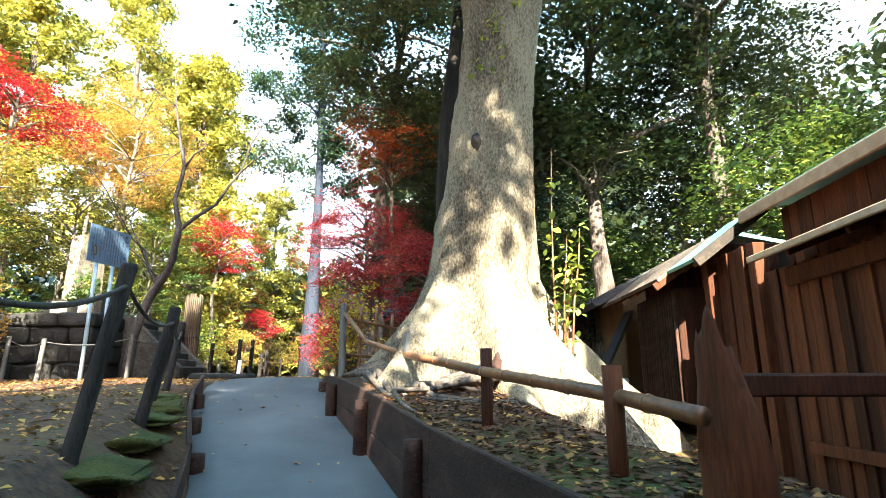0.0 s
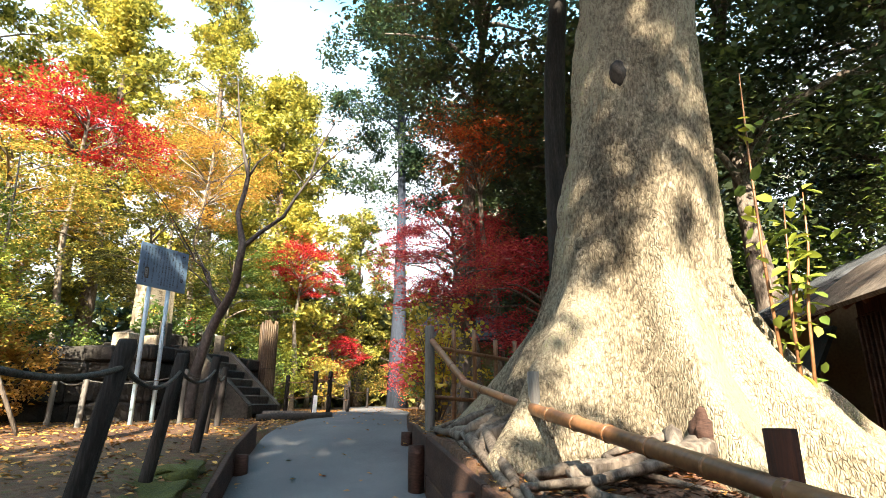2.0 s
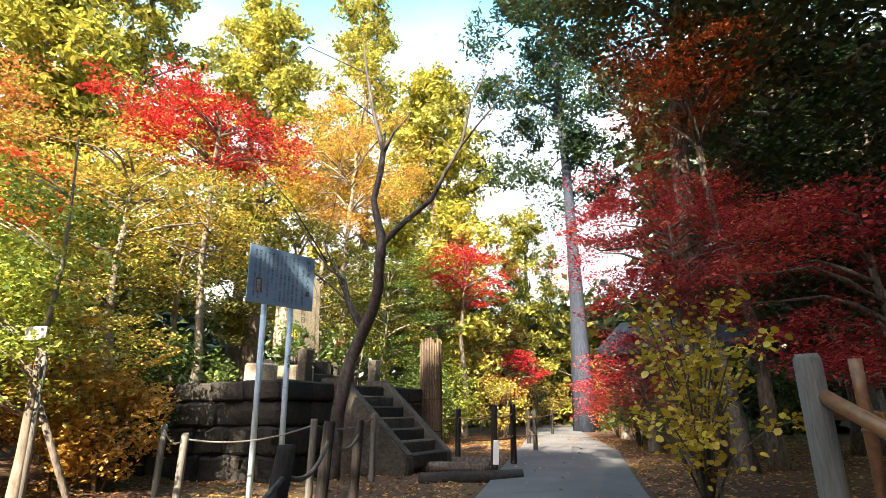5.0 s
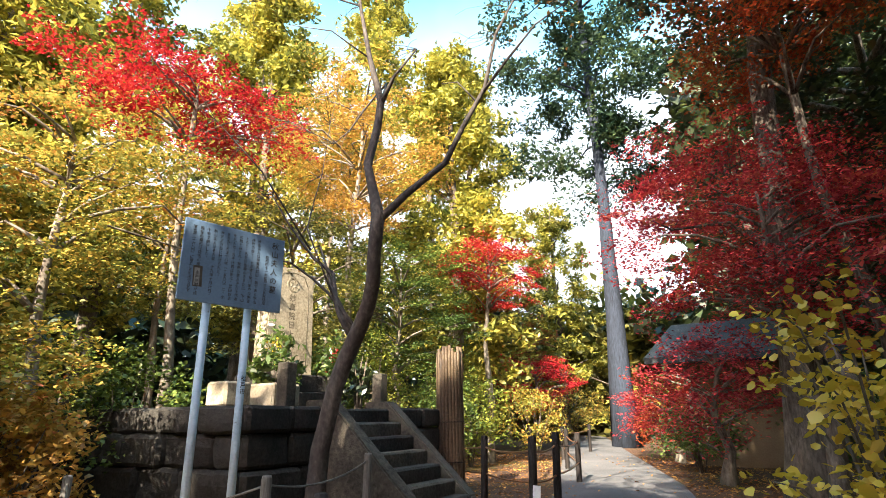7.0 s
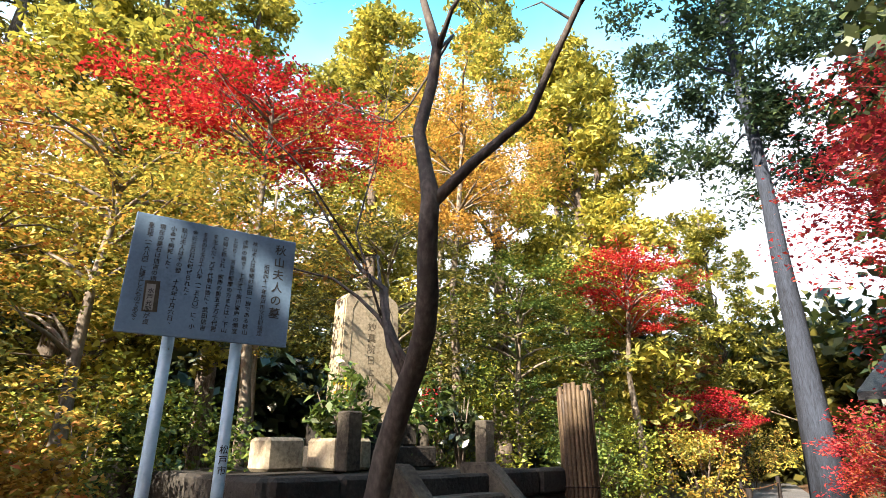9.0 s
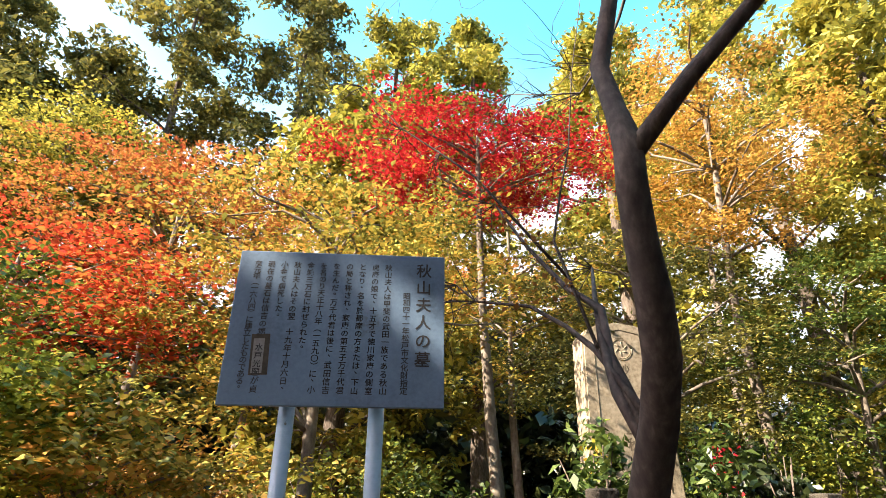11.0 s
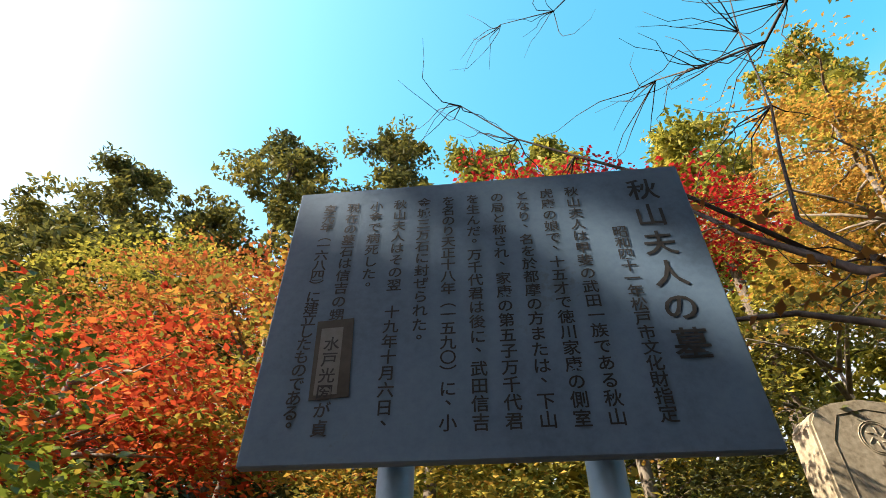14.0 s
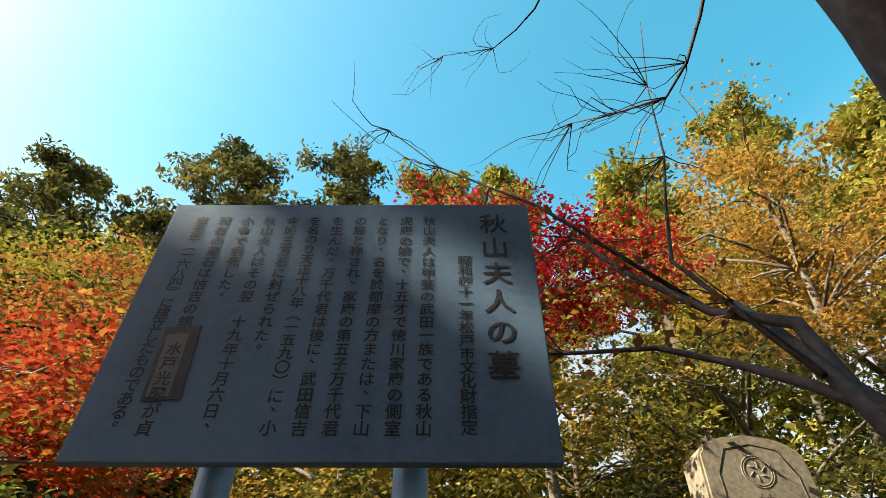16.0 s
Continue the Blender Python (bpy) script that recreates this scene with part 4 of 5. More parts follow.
def tomb():
    x0, y0, y1, zt = -7.15, 10.85, 15.0, 2.95
    t = thing("tomb_platform", (x0, 13.0, 1.6), "raised tomb platform walled with dark weathered stone blocks", "platform", kind="structure")
    rng = random.Random(4)
    part("core", box_bm(3.9, y1 - y0 - 0.3, 1.4, pose(-2.15, (y0 + y1) / 2 - 13.0, 0.62), 0.02), DARKSTONE, t)
    for face, a0, a1 in (("front", y0, 12.0), ("front", 13.35, y1), ("side", -11.2, x0)):
        z = 1.5
        for course in range(4):
            hgt = (0.42, 0.38, 0.36, 0.29)[course]
            a = a0 - rng.uniform(0, 0.3) * (course % 2)
            while a < a1 - 0.05:
                wdt = min(rng.uniform(0.5, 1.0), a1 - a)
                if a1 - a - wdt < 0.25:
                    wdt = a1 - a
                s = max(a, a0)
                ww = a + wdt - s
                if ww > 0.05:
                    if face == "front":
                        stone_block(t, 0.34, ww - 0.012, hgt - 0.012, (x0 - 0.12 + rng.uniform(-0.02, 0.02), s + ww / 2, z + hgt / 2), DARKSTONE)
                    else:
                        stone_block(t, ww - 0.012, 0.34, hgt - 0.012, (s + ww / 2, y0 + 0.12 + rng.uniform(-0.03, 0.03), z + hgt / 2), DARKSTONE, jit=0.03)
                a += wdt
            z += hgt
    n = 7
    for i in range(n):
        z = zt - (i + 1) * 0.17
        stone_block(t, 0.26, 1.1, 0.2, (x0 + 0.02 + 0.2 * i, 12.68, z + 0.04), STONE if i % 2 else DARKSTONE, name="step")
    for y in (12.08, 13.28):
        bm = bmesh.new()
        prof = [(-0.25, 1.42), (0.12, 1.42), (1.35, 0.28), (1.35, -0.1), (-0.25, -0.1)]
        a = [bm.verts.new((px, -0.1, pz)) for px, pz in prof]
        b = [bm.verts.new((px, 0.1, pz)) for px, pz in prof]
        bm.faces.new(a)
        bm.faces.new(b[::-1])
        for k in range(5):
            bm.faces.new((a[k], a[(k + 1) % 5], b[(k + 1) % 5], b[k]))
        bmesh.ops.bevel(bm, geom=bm.edges[:], offset=0.02, segments=2, affect="EDGES")
        bm.transform(Matrix.Translation((0, y - 13.0, 0)))
        part("stair_cheek", bm, STONE, t, "sloping grey stone stair cheek")


def gravestone():
    x, y = -8.9, 13.04
    t = thing("gravestone", (x, y, 2.95), "tall pale ochre gravestone with a rounded shoulder and engraved crest", "gravestone")
    t.rotation_euler = (0, 0, radians(-9))
    part("lower_plinth", box_bm(1.1, 1.5, 0.24, pose(0, 0, 0.12), 0.02), DARKSTONE, t)
    part("upper_plinth", box_bm(0.8, 1.12, 0.26, pose(0, 0, 0.37), 0.02), DARKSTONE, t)
    bm = bmesh.new()
    w0, w1, h = 0.45, 0.40, 1.68
    prof = [(-w0, 0), (w0, 0), (w1, h - 0.16), (w1 - 0.05, h - 0.09), (w1 * 0.55, h - 0.03), (0, h), (-w1 * 0.55, h - 0.03), (-w1 + 0.05, h - 0.09), (-w1, h - 0.16)]
    a = [bm.verts.new((0.15, py, pz + 0.5)) for py, pz in prof]
    b = [bm.verts.new((-0.15, py, pz + 0.5)) for py, pz in prof]
    bm.faces.new(a)
    bm.faces.new(b[::-1])
    for k in range(len(prof)):
        bm.faces.new((a[k], b[k], b[(k + 1) % len(prof)], a[(k + 1) % len(prof)]))
    bmesh.ops.bevel(bm, geom=[e for e in bm.edges], offset=0.018, segments=2, affect="EDGES")
    part("stone", bm, STELE, t)
    runs = []
    for r in (0.115, 0.10):
        runs.append(([Vector((0.151, r * math.cos(k * math.pi / 14), 1.90 + r * math.sin(k * math.pi / 14))) for k in range(29)], [0.0035] * 29))
    for s in range(6):
        th = s * math.pi / 3
        runs.append(([Vector((0.151, 0.03 * math.cos(th), 1.90 + 0.03 * math.sin(th))), Vector((0.151, 0.075 * math.cos(th + 0.5), 1.90 + 0.075 * math.sin(th + 0.5)))], [0.006, 0.004]))
    tubes("crest", runs, STELE, t, "round engraved crest", seg=6)
    for i, ch in enumerate("妙真院日上秋山"):
        gv, gf = glyph(ch)
        link_mesh("engraved_character", [(0.1512, px * 0.125, 1.69 - i * 0.142 - 0.05 + py * 0.125) for px, py, _ in gv], gf, ENGRAVED, t)
    border = []
    for ys in (-0.29, 0.29):
        border.append(([Vector((0.1505, ys * 1.08, 0.56)), Vector((0.1505, ys, 1.88))], [0.004, 0.004]))
    border.append(([Vector((0.1505, -0.29, 1.88)), Vector((0.1505, -0.2, 2.06)), Vector((0.1505, 0, 2.1)), Vector((0.1505, 0.2, 2.06)), Vector((0.1505, 0.29, 1.88))], [0.004] * 5))
    tubes("engraved_border", border, ENGRAVED, t, seg=5)
    for yy in (-0.62, 0.62):
        v = thing("flower_vase", (x + 0.45, y + yy, 2.95), "grey stone flower vase with green leaves before the gravestone", "vase", "vases at the gravestone")
        q = bmesh.new()
        bmesh.ops.create_cone(q, cap_ends=True, segments=14, radius1=0.08, radius2=0.065, depth=0.5, matrix=pose(0, 0, 0.25))
        part("vase", q, STONE, v, smooth=True)
        r2 = np.random.default_rng(int(yy * 10) + 20)
        c = r2.normal(size=(260, 3)) * (0.13, 0.13, 0.2) + (0, 0, 0.72)
        leaf_cloud("foliage", c, 0.11 * (0.6 + 0.8 * r2.random(len(c))), L_GREEN, r2, v, 0.4, 0.1)
        c = r2.normal(size=(40, 3)) * (0.08, 0.08, 0.1) + (0.05, 0, 0.8)
        tagged(leaf_cloud("flowers", c, 0.05 * np.ones(len(c)), L_RED if yy > 0 else L_AMBER, r2, v, 0.9, 0.1, "small red and white flowers"), "small red and white flowers", kind="stuff")
    for sx, sy, w, h in ((-8.1, 12.15, 0.45, 0.3), (-8.2, 11.5, 0.36, 0.3)):
        s = thing("low_stone", (sx, sy, 2.95), "low pale square stone on the platform", "stone", "low stones on the platform")
        part("block", box_bm(w, w * 1.1, h, pose(0, 0, h / 2), 0.03), STELE, s)
    for sx, sy in ((-7.9, 14.2), (-7.75, 12.0)):
        s = thing("stone_post", (sx, sy, 2.95), "short square dark stone post on the platform", "post")
        part("shaft", box_bm(0.18, 0.18, 0.55, pose(0, 0, 0.27), 0.015), STONE, s)


tomb()
gravestone()


def shrub(name, label, x, y, z, r, h, n, leaf, size, seed, per=40, up=0.3, aspect=0.5):
    rng = np.random.default_rng(seed)
    t = thing(name, (x, y, z), label, "shrub")
    runs = []
    for k in range(9):
        th, q = rng.random() * 6.28, rng.uniform(0.2, 0.8) * r
        runs.append(([Vector((0.03 * math.cos(th), 0.03 * math.sin(th), -0.1)), Vector((0.4 * q * math.cos(th), 0.4 * q * math.sin(th), h * 0.4)), Vector((q * math.cos(th), q * math.sin(th), h * rng.uniform(0.7, 1.0)))], [0.016, 0.011, 0.004]))
    for run in runs:
        tubes("stem", [run], BARK, t, seg=5)
    pads = crown_pads((0, 0, h * 0.6), (r, r, h * 0.45), n, rng, 0.4)
    c = pad_leaves(pads, per, r * 0.35, 0.7, rng)
    leaf_cloud("leaves", c, size * (0.6 + 0.8 * rng.random(len(c))), leaf, rng, t, aspect, up)
    return t


shrub("evergreen_shrub", "dark green evergreen shrub beside the gravestone", -8.3, 12.3, 2.95, 0.35, 0.9, 14, L_GREEN, 0.11, 31)
shrub("evergreen_shrub", "dark green evergreen shrub beside the gravestone", -8.4, 14.3, 2.95, 0.35, 0.9, 14, L_DARK, 0.11, 32)


# ---- trunk wrapped in bamboo ----
def bamboo_bundle():
    x, y = -7.0, 14.9
    z = ground_z(x, y)
    t = thing("bamboo_wrap", (x, y, z), "tall tree guard of upright tan bamboo poles tied with wire", "tree guard")
    for k in range(24):
        th = 2 * math.pi * k / 24
        r = 0.19 + random.uniform(-0.012, 0.012)
        h = 2.28 + random.uniform(-0.08, 0.08)
        ob = tubes("bamboo_pole", [([Vector((r * math.cos(th), r * math.sin(th), h * s / 8 - 0.05)) for s in range(9)], [0.029 if s % 2 else 0.026 for s in range(9)])], WRAP, t, seg=8)
    for zz in (0.5, 1.1):
        tubes("wire_band", [([Vector((0.225 * math.cos(a * math.pi / 12), 0.225 * math.sin(a * math.pi / 12), zz)) for a in range(25)], [0.008] * 25)], POSTWOOD, t, "dark wire band", seg=5)
    tubes("stump", [([Vector((0, 0, -0.1)), Vector((0, 0, 1.9))], [0.12, 0.11])], BARK, t, seg=10)


bamboo_bundle()


# ---- young maple on a tripod of stakes ----
def staked_maple():
    x, y = -7.0, 7.66
    z = ground_z(x, y)
    rng = np.random.default_rng(77)
    pads = np.concatenate([crown_pads((-7.7, 7.5, 4.0), (1.0, 1.1, 0.9), 55, rng, 0.3), crown_pads((-7.3, 7.2, 3.2), (0.9, 0.9, 0.6), 30, rng, 0.3)])
    t = tree("young_maple", "young yellow-green maple tied to a tripod of stakes", (x, y, z), [(x, y, z), (x + 0.02, y, z + 1.2), (x - 0.1, y + 0.1, z + 2.3), (x - 0.05, y, z + 3.6)], 0.05, pads, 150, 0.42, 0.3, L_LIME, 0.05, BARK_PALE, 78, 18, 0.02)
    ob = tubes("stake", [([Vector((0.06, 0.05, -0.2)), Vector((0.04, 0.03, 1.55))], [0.03, 0.026])], GREYWOOD, t)
    for dx, dy in ((-0.5, 0.35), (0.45, 0.4)):
        tubes("stake", [([Vector((dx, dy, -0.2)), Vector((-dx * 0.15, -dy * 0.1, 1.35))], [0.03, 0.026])], BARK, t)
    part("name_tag", box_bm(0.2, 0.01, 0.12, pose(0.03, -0.075, 1.62, 0, 0, 20), 0.003), WHITE, t, "small white label tied to the stem")


staked_maple()


# ---- woods ----
def maple(label, x, y, crown, radii, n, leaf, seed, per=150, pad_r=0.6, size=0.069, trunk_r=0.11, name="maple_tree", limbs=22, bend=0.5, flat=0.16, bark=None, gaps=()):
    rng = np.random.default_rng(seed)
    z = ground_z(x, y)
    c = Vector(crown)
    pads = crown_pads(crown, radii, n, rng, 0.35)
    trunk = [(x, y, z), (x + (c.x - x) * 0.2 + bend * 0.2, y + (c.y - y) * 0.2, z + (c.z - z) * 0.3), (x + (c.x - x) * 0.5 - bend * 0.2, y + (c.y - y) * 0.5, z + (c.z - z) * 0.6), (c.x, c.y, c.z), (c.x, c.y, c.z + radii[2] * 0.6)]
    return tree(name, label, (x, y, z), trunk, trunk_r, pads, per, pad_r, flat, leaf, size, bark or BARK_PALE, seed + 1, limbs, trunk_r * 0.45, up=0.9, gaps=gaps)


def conifer(label, x, y, z0, z1, r, n, leaf, seed, per=60, pad_r=0.55, size=0.16, trunk_r=0.25, name="conifer_tree", bark=None, flat=0.6):
    rng = np.random.default_rng(seed)
    z = ground_z(x, y)
    pads = conifer_pads(x, y, z0, z1, r, n, rng)
    return tree(name, label, (x, y, z), [(x, y, z), (x + 0.1, y, z + (z1 - z) * 0.33), (x - 0.05, y + 0.05, z + (z1 - z) * 0.66), (x, y, z1)], trunk_r, pads, per, pad_r, flat, leaf, size, bark or BARK, seed + 1, 26, 0.07, up=0.35, aspect=0.42)


# red, orange and yellow maples past the sign
maple("maple with bright scarlet upper foliage behind the sign", -11.0, 12.5, (-10.8, 12.3, 8.3), (1.3, 2.6, 0.9), 75, L_RED, 101)
maple("maple with orange foliage behind the sign", -13.0, 7.5, (-13.0, 7.8, 7.7), (1.9, 2.8, 1.3), 95, L_ORANGE, 103)
maple("maple with yellow-green foliage below the red one", -9.8, 10.0, (-10.2, 10.2, 5.7), (1.9, 2.8, 1.3), 85, L_YELLOW, 105)
maple("low maple with fiery orange foliage", -10.2, 5.2, (-9.8, 7.2, 5.1), (1.1, 1.7, 0.9), 70, L_CORAL, 107)
maple("maple with rusty red-orange foliage", -11.5, 4.2, (-11.0, 4.6, 6.1), (1.6, 2.0, 0.9), 75, L_CORAL, 108)
maple("low golden maple beside the lawn", -9.2, 8.2, (-9.1, 8.4, 3.4), (1.2, 1.7, 1.1), 75, L_YELLOW, 109, trunk_r=0.06)
maple("lime green maple with fine leaves", -9.4, 7.6, (-9.0, 7.7, 3.9), (0.8, 1.0, 0.55), 44, L_LIME, 113, trunk_r=0.06)
maple("golden orange maple behind the tomb", -10.4, 16.2, (-10.0, 16.2, 9.2), (1.9, 2.2, 2.2), 80, L_OCHRE, 115, flat=0.4)
maple("olive green maple behind the tomb", -11.0, 15.0, (-10.6, 14.8, 5.4), (2.0, 2.4, 1.7), 84, L_OLIVE, 117)
maple("green maple behind the tomb", -10.2, 18.0, (-9.8, 17.6, 5.2), (1.9, 2.2, 1.9), 100, L_GREEN, 119)
maple("small red maple beyond the tomb", -9.2, 21.0, (-9.0, 21.0, 6.8), (1.4, 1.4, 1.2), 50, L_RED, 121)
maple("low red maple beside the far path", -9.8, 26.0, (-9.6, 26.0, 3.9), (1.7, 1.7, 1.1), 55, L_RED, 123)
maple("orange maple far down the path", -12.5, 30.0, (-12.3, 30.0, 6.8), (2.2, 2.2, 2.0), 60, L_ORANGE, 125, size=0.11)
maple("red maple arching beside the path", -2.0, 14.2, (-2.2, 14.6, 4.9), (2.0, 1.9, 1.1), 62, L_CRIM, 127, per=280, size=0.052, bark=BARK)
maple("red maple arching beside the path", -1.6, 13.6, (-2.5, 16.2, 6.2), (1.9, 1.8, 1.2), 56, L_CRIM, 128, per=260, size=0.055, bark=BARK)
maple("rusty orange maple crown over the path", -1.2, 14.8, (-1.6, 14.6, 8.1), (1.5, 1.6, 0.9), 46, L_RUST, 129, per=220, size=0.06, bark=BARK)
maple("low red maple by the shed", 0.2, 11.6, (-0.2, 11.6, 3.6), (1.5, 1.3, 1.1), 60, L_CRIM, 131, per=220, size=0.055, bark=BARK)
maple("low red maple by the far cedar", -4.6, 22.0, (-4.6, 22.0, 3.1), (1.2, 1.2, 0.8), 40, L_CRIM, 133)
maple("thin red-leaved maple beside the path", -3.3, 17.8, (-3.2, 17.6, 3.4), (1.2, 1.2, 1.2), 40, L_CRIM, 135)

# evergreens over the great tree and the roofs
def evergreen(label, x, y, crown, radii, n, seed, leaf=None, per=150, pad_r=0.85, size=0.13, trunk_r=0.25, bark=None, gaps=()):
    return maple(label, x, y, crown, radii, n, leaf or L_DARK, seed, per, pad_r, size, trunk_r, "evergreen_tree", 26, 0.3, 0.6, bark or BARK, gaps)


evergreen("tall dark evergreen tree beside the path", -2.2, 15.3, (-1.4, 14.9, 11.4), (3.4, 3.0, 3.4), 130, 141)
evergreen("dark evergreen tree beyond the tall one", 0.6, 19.0, (0.2, 19.0, 8.6), (2.8, 2.6, 3.8), 130, 273)
evergreen("dark evergreen tree behind the sheds", 3.4, 11.6, (3.6, 12.4, 8.6), (3.4, 3.0, 3.0), 95, 143)
evergreen("dark evergreen tree behind the sheds", 8.0, 14.0, (7.6, 14.0, 8.4), (3.6, 3.2, 3.6), 180, 145)
evergreen("sunlit green tree behind the sheds", 7.5, 10.0, (7.6, 10.6, 5.2), (2.4, 2.4, 1.5), 60, 147, L_GREEN)
evergreen("green undergrowth tree behind the sheds", 4.6, 15.0, (4.4, 15.0, 4.0), (2.4, 2.0, 1.8), 80, 149, L_GREEN)
evergreen("dark evergreen tree past the fence", 1.6, 16.0, (1.2, 16.6, 6.0), (2.6, 2.2, 2.8), 90, 151)
evergreen("dark evergreen tree past the sheds", 11.0, 7.0, (10.5, 7.0, 8.0), (3.0, 3.4, 3.4), 110, 153)
evergreen("dark evergreen tree past the path", 1.5, 23.0, (1.0, 22.6, 8.0), (4.0, 3.6, 5.0), 130, 155, size=0.18)

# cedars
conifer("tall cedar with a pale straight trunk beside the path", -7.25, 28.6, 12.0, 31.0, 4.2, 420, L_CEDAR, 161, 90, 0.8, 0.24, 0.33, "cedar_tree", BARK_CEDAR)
WOOD = [(-21.0, 9.1, 5.5, 22.7, 4.0, L_OLIVE), (-21.0, 5.1, 5.5, 21.7, 3.9, L_OLIVE), (-21.0, -0.4, 5.5, 19.4, 3.9, L_OLIVE), (-21.0, -3.4, 5.5, 16.7, 3.9, L_OLIVE), (-21.5, 2.4, 5.5, 17.6, 3.5, L_OLIVE), (-20.0, 12.6, 6.0, 20.6, 3.4, L_GOLD), (-19.0, 15.3, 6.0, 20.4, 3.4, L_GOLD), (-15.6, 18.2, 5.0, 17.6, 3.0, L_GOLD), (-20.0, 21.5, 6.0, 22.5, 4.0, L_GOLD), (-14.8, 23.3, 4.0, 22.0, 3.3, L_GOLD), (-10.9, 22.4, 4.0, 15.9, 2.8, L_GOLD), (-13.0, 28.0, 3.0, 19.0, 3.6, L_GOLD), (-17.5, 32.0, 3.0, 22.0, 4.2, L_GOLD), (-12.5, 38.0, 3.0, 15.0, 3.6, L_GOLD), (-17.0, 2.0, 3.0, 12.9, 3.3, L_OLIVE), (-16.2, 11.0, 3.0, 13.5, 3.0, L_GOLD)]
for i, (x, y, z0, z1, r, leaf) in enumerate(WOOD):
    conifer("tall conifer with golden-green sunlit sprays" if leaf is not L_OLIVE else "tall olive-green conifer of the wood", x, y, z0, z1, r, 420, leaf, 200 + i * 3, 52, 0.5, 0.225, 0.28)
maple("golden maple filling the middle wood", -14.5, 9.0, (-14.3, 9.4, 6.5), (1.8, 2.6, 2.4), 60, L_YELLOW, 261, size=0.09)
maple("golden maple filling the middle wood", -13.8, 14.0, (-13.6, 14.0, 7.6), (1.8, 2.4, 2.6), 60, L_YELLOW, 263, size=0.09)
maple("golden maple filling the middle wood", -15.5, 5.0, (-15.2, 5.0, 9.3), (1.8, 2.6, 1.9), 90, L_GOLD, 265, size=0.09)
maple("yellow maple filling the middle wood", -12.6, 18.0, (-12.4, 18.2, 10.2), (1.8, 2.0, 2.0), 90, L_YELLOW, 267, size=0.09)
evergreen("dark evergreen tree over the garden fence", 2.0, 12.0, (1.6, 12.2, 7.4), (2.4, 2.4, 1.6), 90, 269)
evergreen("dark evergreen tree over the sheds", 6.4, 12.0, (5.6, 10.5, 11.0), (4.0, 3.6, 2.2), 105, 271)

# unseen trees added behind the camera to shade the path and the trunk
# sun lines along which leaves are cleared to put sun patches on the sign
SIGN_RAYS = (((-6.33, 10.206, 4.183), (-6.279, 10.435, 3.99), 0.125), ((-6.5, 9.46, 4.45), (-6.48, 9.55, 4.44), 0.13))
for i, (x, y, cx, cz, rx, ry, rz, n) in enumerate(((-2.0, -5.2, -1.9, 8.2, 1.6, 2.4, 2.8, 110), (0.4, -5.8, 0.2, 14.0, 3.2, 2.0, 2.0, 120), (7.6, -4.6, 7.4, 8.2, 3.0, 2.6, 3.2, 110), (2.7, -6.6, 3.4, 15.6, 2.2, 2.0, 1.6, 36), (-3.9, -3.4, -4.2, 14.0, 2.1, 1.6, 2.2, 180), (1.0, -5.4, 1.0, 5.7, 3.0, 2.2, 2.6, 280), (-0.6, -7.4, 0.42, 13.0, 0.62, 1.2, 1.4, 52), (11.5, -9.0, 11.5, 9.0, 4.0, 3.0, 4.0, 70), (-9.5, -9.0, -9.5, 7.0, 3.2, 3.0, 3.2, 70), (5.4, -12.0, 5.4, 9.0, 3.2, 3.0, 3.5, 70))):
    evergreen("unseen dark evergreen tree added to shade the path", x, y, (cx, y, cz), (rx, ry, rz), n, 171 + i * 2, per=80, size=0.25, pad_r=0.9, gaps=SIGN_RAYS)


def far_woods():
    rng = np.random.default_rng(300)
    n = 1900
    th = rng.random(n) * 2 * math.pi
    rad = 42 + 18 * rng.random(n)
    z = 1.5 + 14 * rng.random(n) ** 1.2 * (0.75 + 0.25 * np.sin(th * 17) * np.sin(th * 5 + 1))
    c = np.stack([rad * np.cos(th) - 4, rad * np.sin(th) + 8, z], 1)
    c = np.concatenate([c, np.stack([rng.uniform(-17, -2, 700), rng.uniform(39, 47, 700), rng.uniform(1.5, 8.5, 700)], 1)])
    pts = pad_leaves(c, 26, 2.2, 0.7, rng)
    ob = leaf_cloud("far_woods", pts, 0.7 * (0.6 + 0.8 * rng.random(len(pts))), L_OLIVE, rng, None, 0.6, 0.3)
    tagged(ob, "distant autumn woods closing the horizon", "woods", kind="stuff")
    n = 3400
    th = rng.random(n) * 2 * math.pi
    rad = 27 + 10 * rng.random(n)
    z = 0.6 + 8.5 * rng.random(n) ** 1.1
    c = np.stack([rad * np.cos(th) - 4, rad * np.sin(th) + 9, z], 1)
    c[:, 2] *= np.where(c[:, 0] > -3, 1.9, 1.0)
    c = c[(np.abs(np.arctan2(c[:, 0] + 4, c[:, 1] - 4) + 0.2) > 0.13) & (c[:, 1] > -8)]
    thick = np.stack([rng.uniform(-3.6, 10, 1500), rng.uniform(27, 36, 1500), rng.uniform(1.5, 16, 1500)], 1)
    low = np.stack([rng.uniform(-33, -25, 760), rng.uniform(-4, 24, 760), rng.uniform(1.5, 11, 760)], 1)
    # unseen wall of foliage added behind the camera to cut the sky's light
    back = np.stack([rng.uniform(-26, 26, 800), rng.uniform(-24, -16, 800), rng.uniform(0, 12, 800)], 1)
    c = np.concatenate([c, thick, low, back])
    pts = pad_leaves(c, 30, 1.6, 0.8, rng)
    ob = leaf_cloud("dark_woods", pts, 0.66 * (0.6 + 0.8 * rng.random(len(pts))), L_DARK, rng, None, 0.6, 0.3)
    tagged(ob, "dark evergreen wood behind the autumn trees, with an unseen wall added to block sky", "woods", kind="stuff")


far_woods()


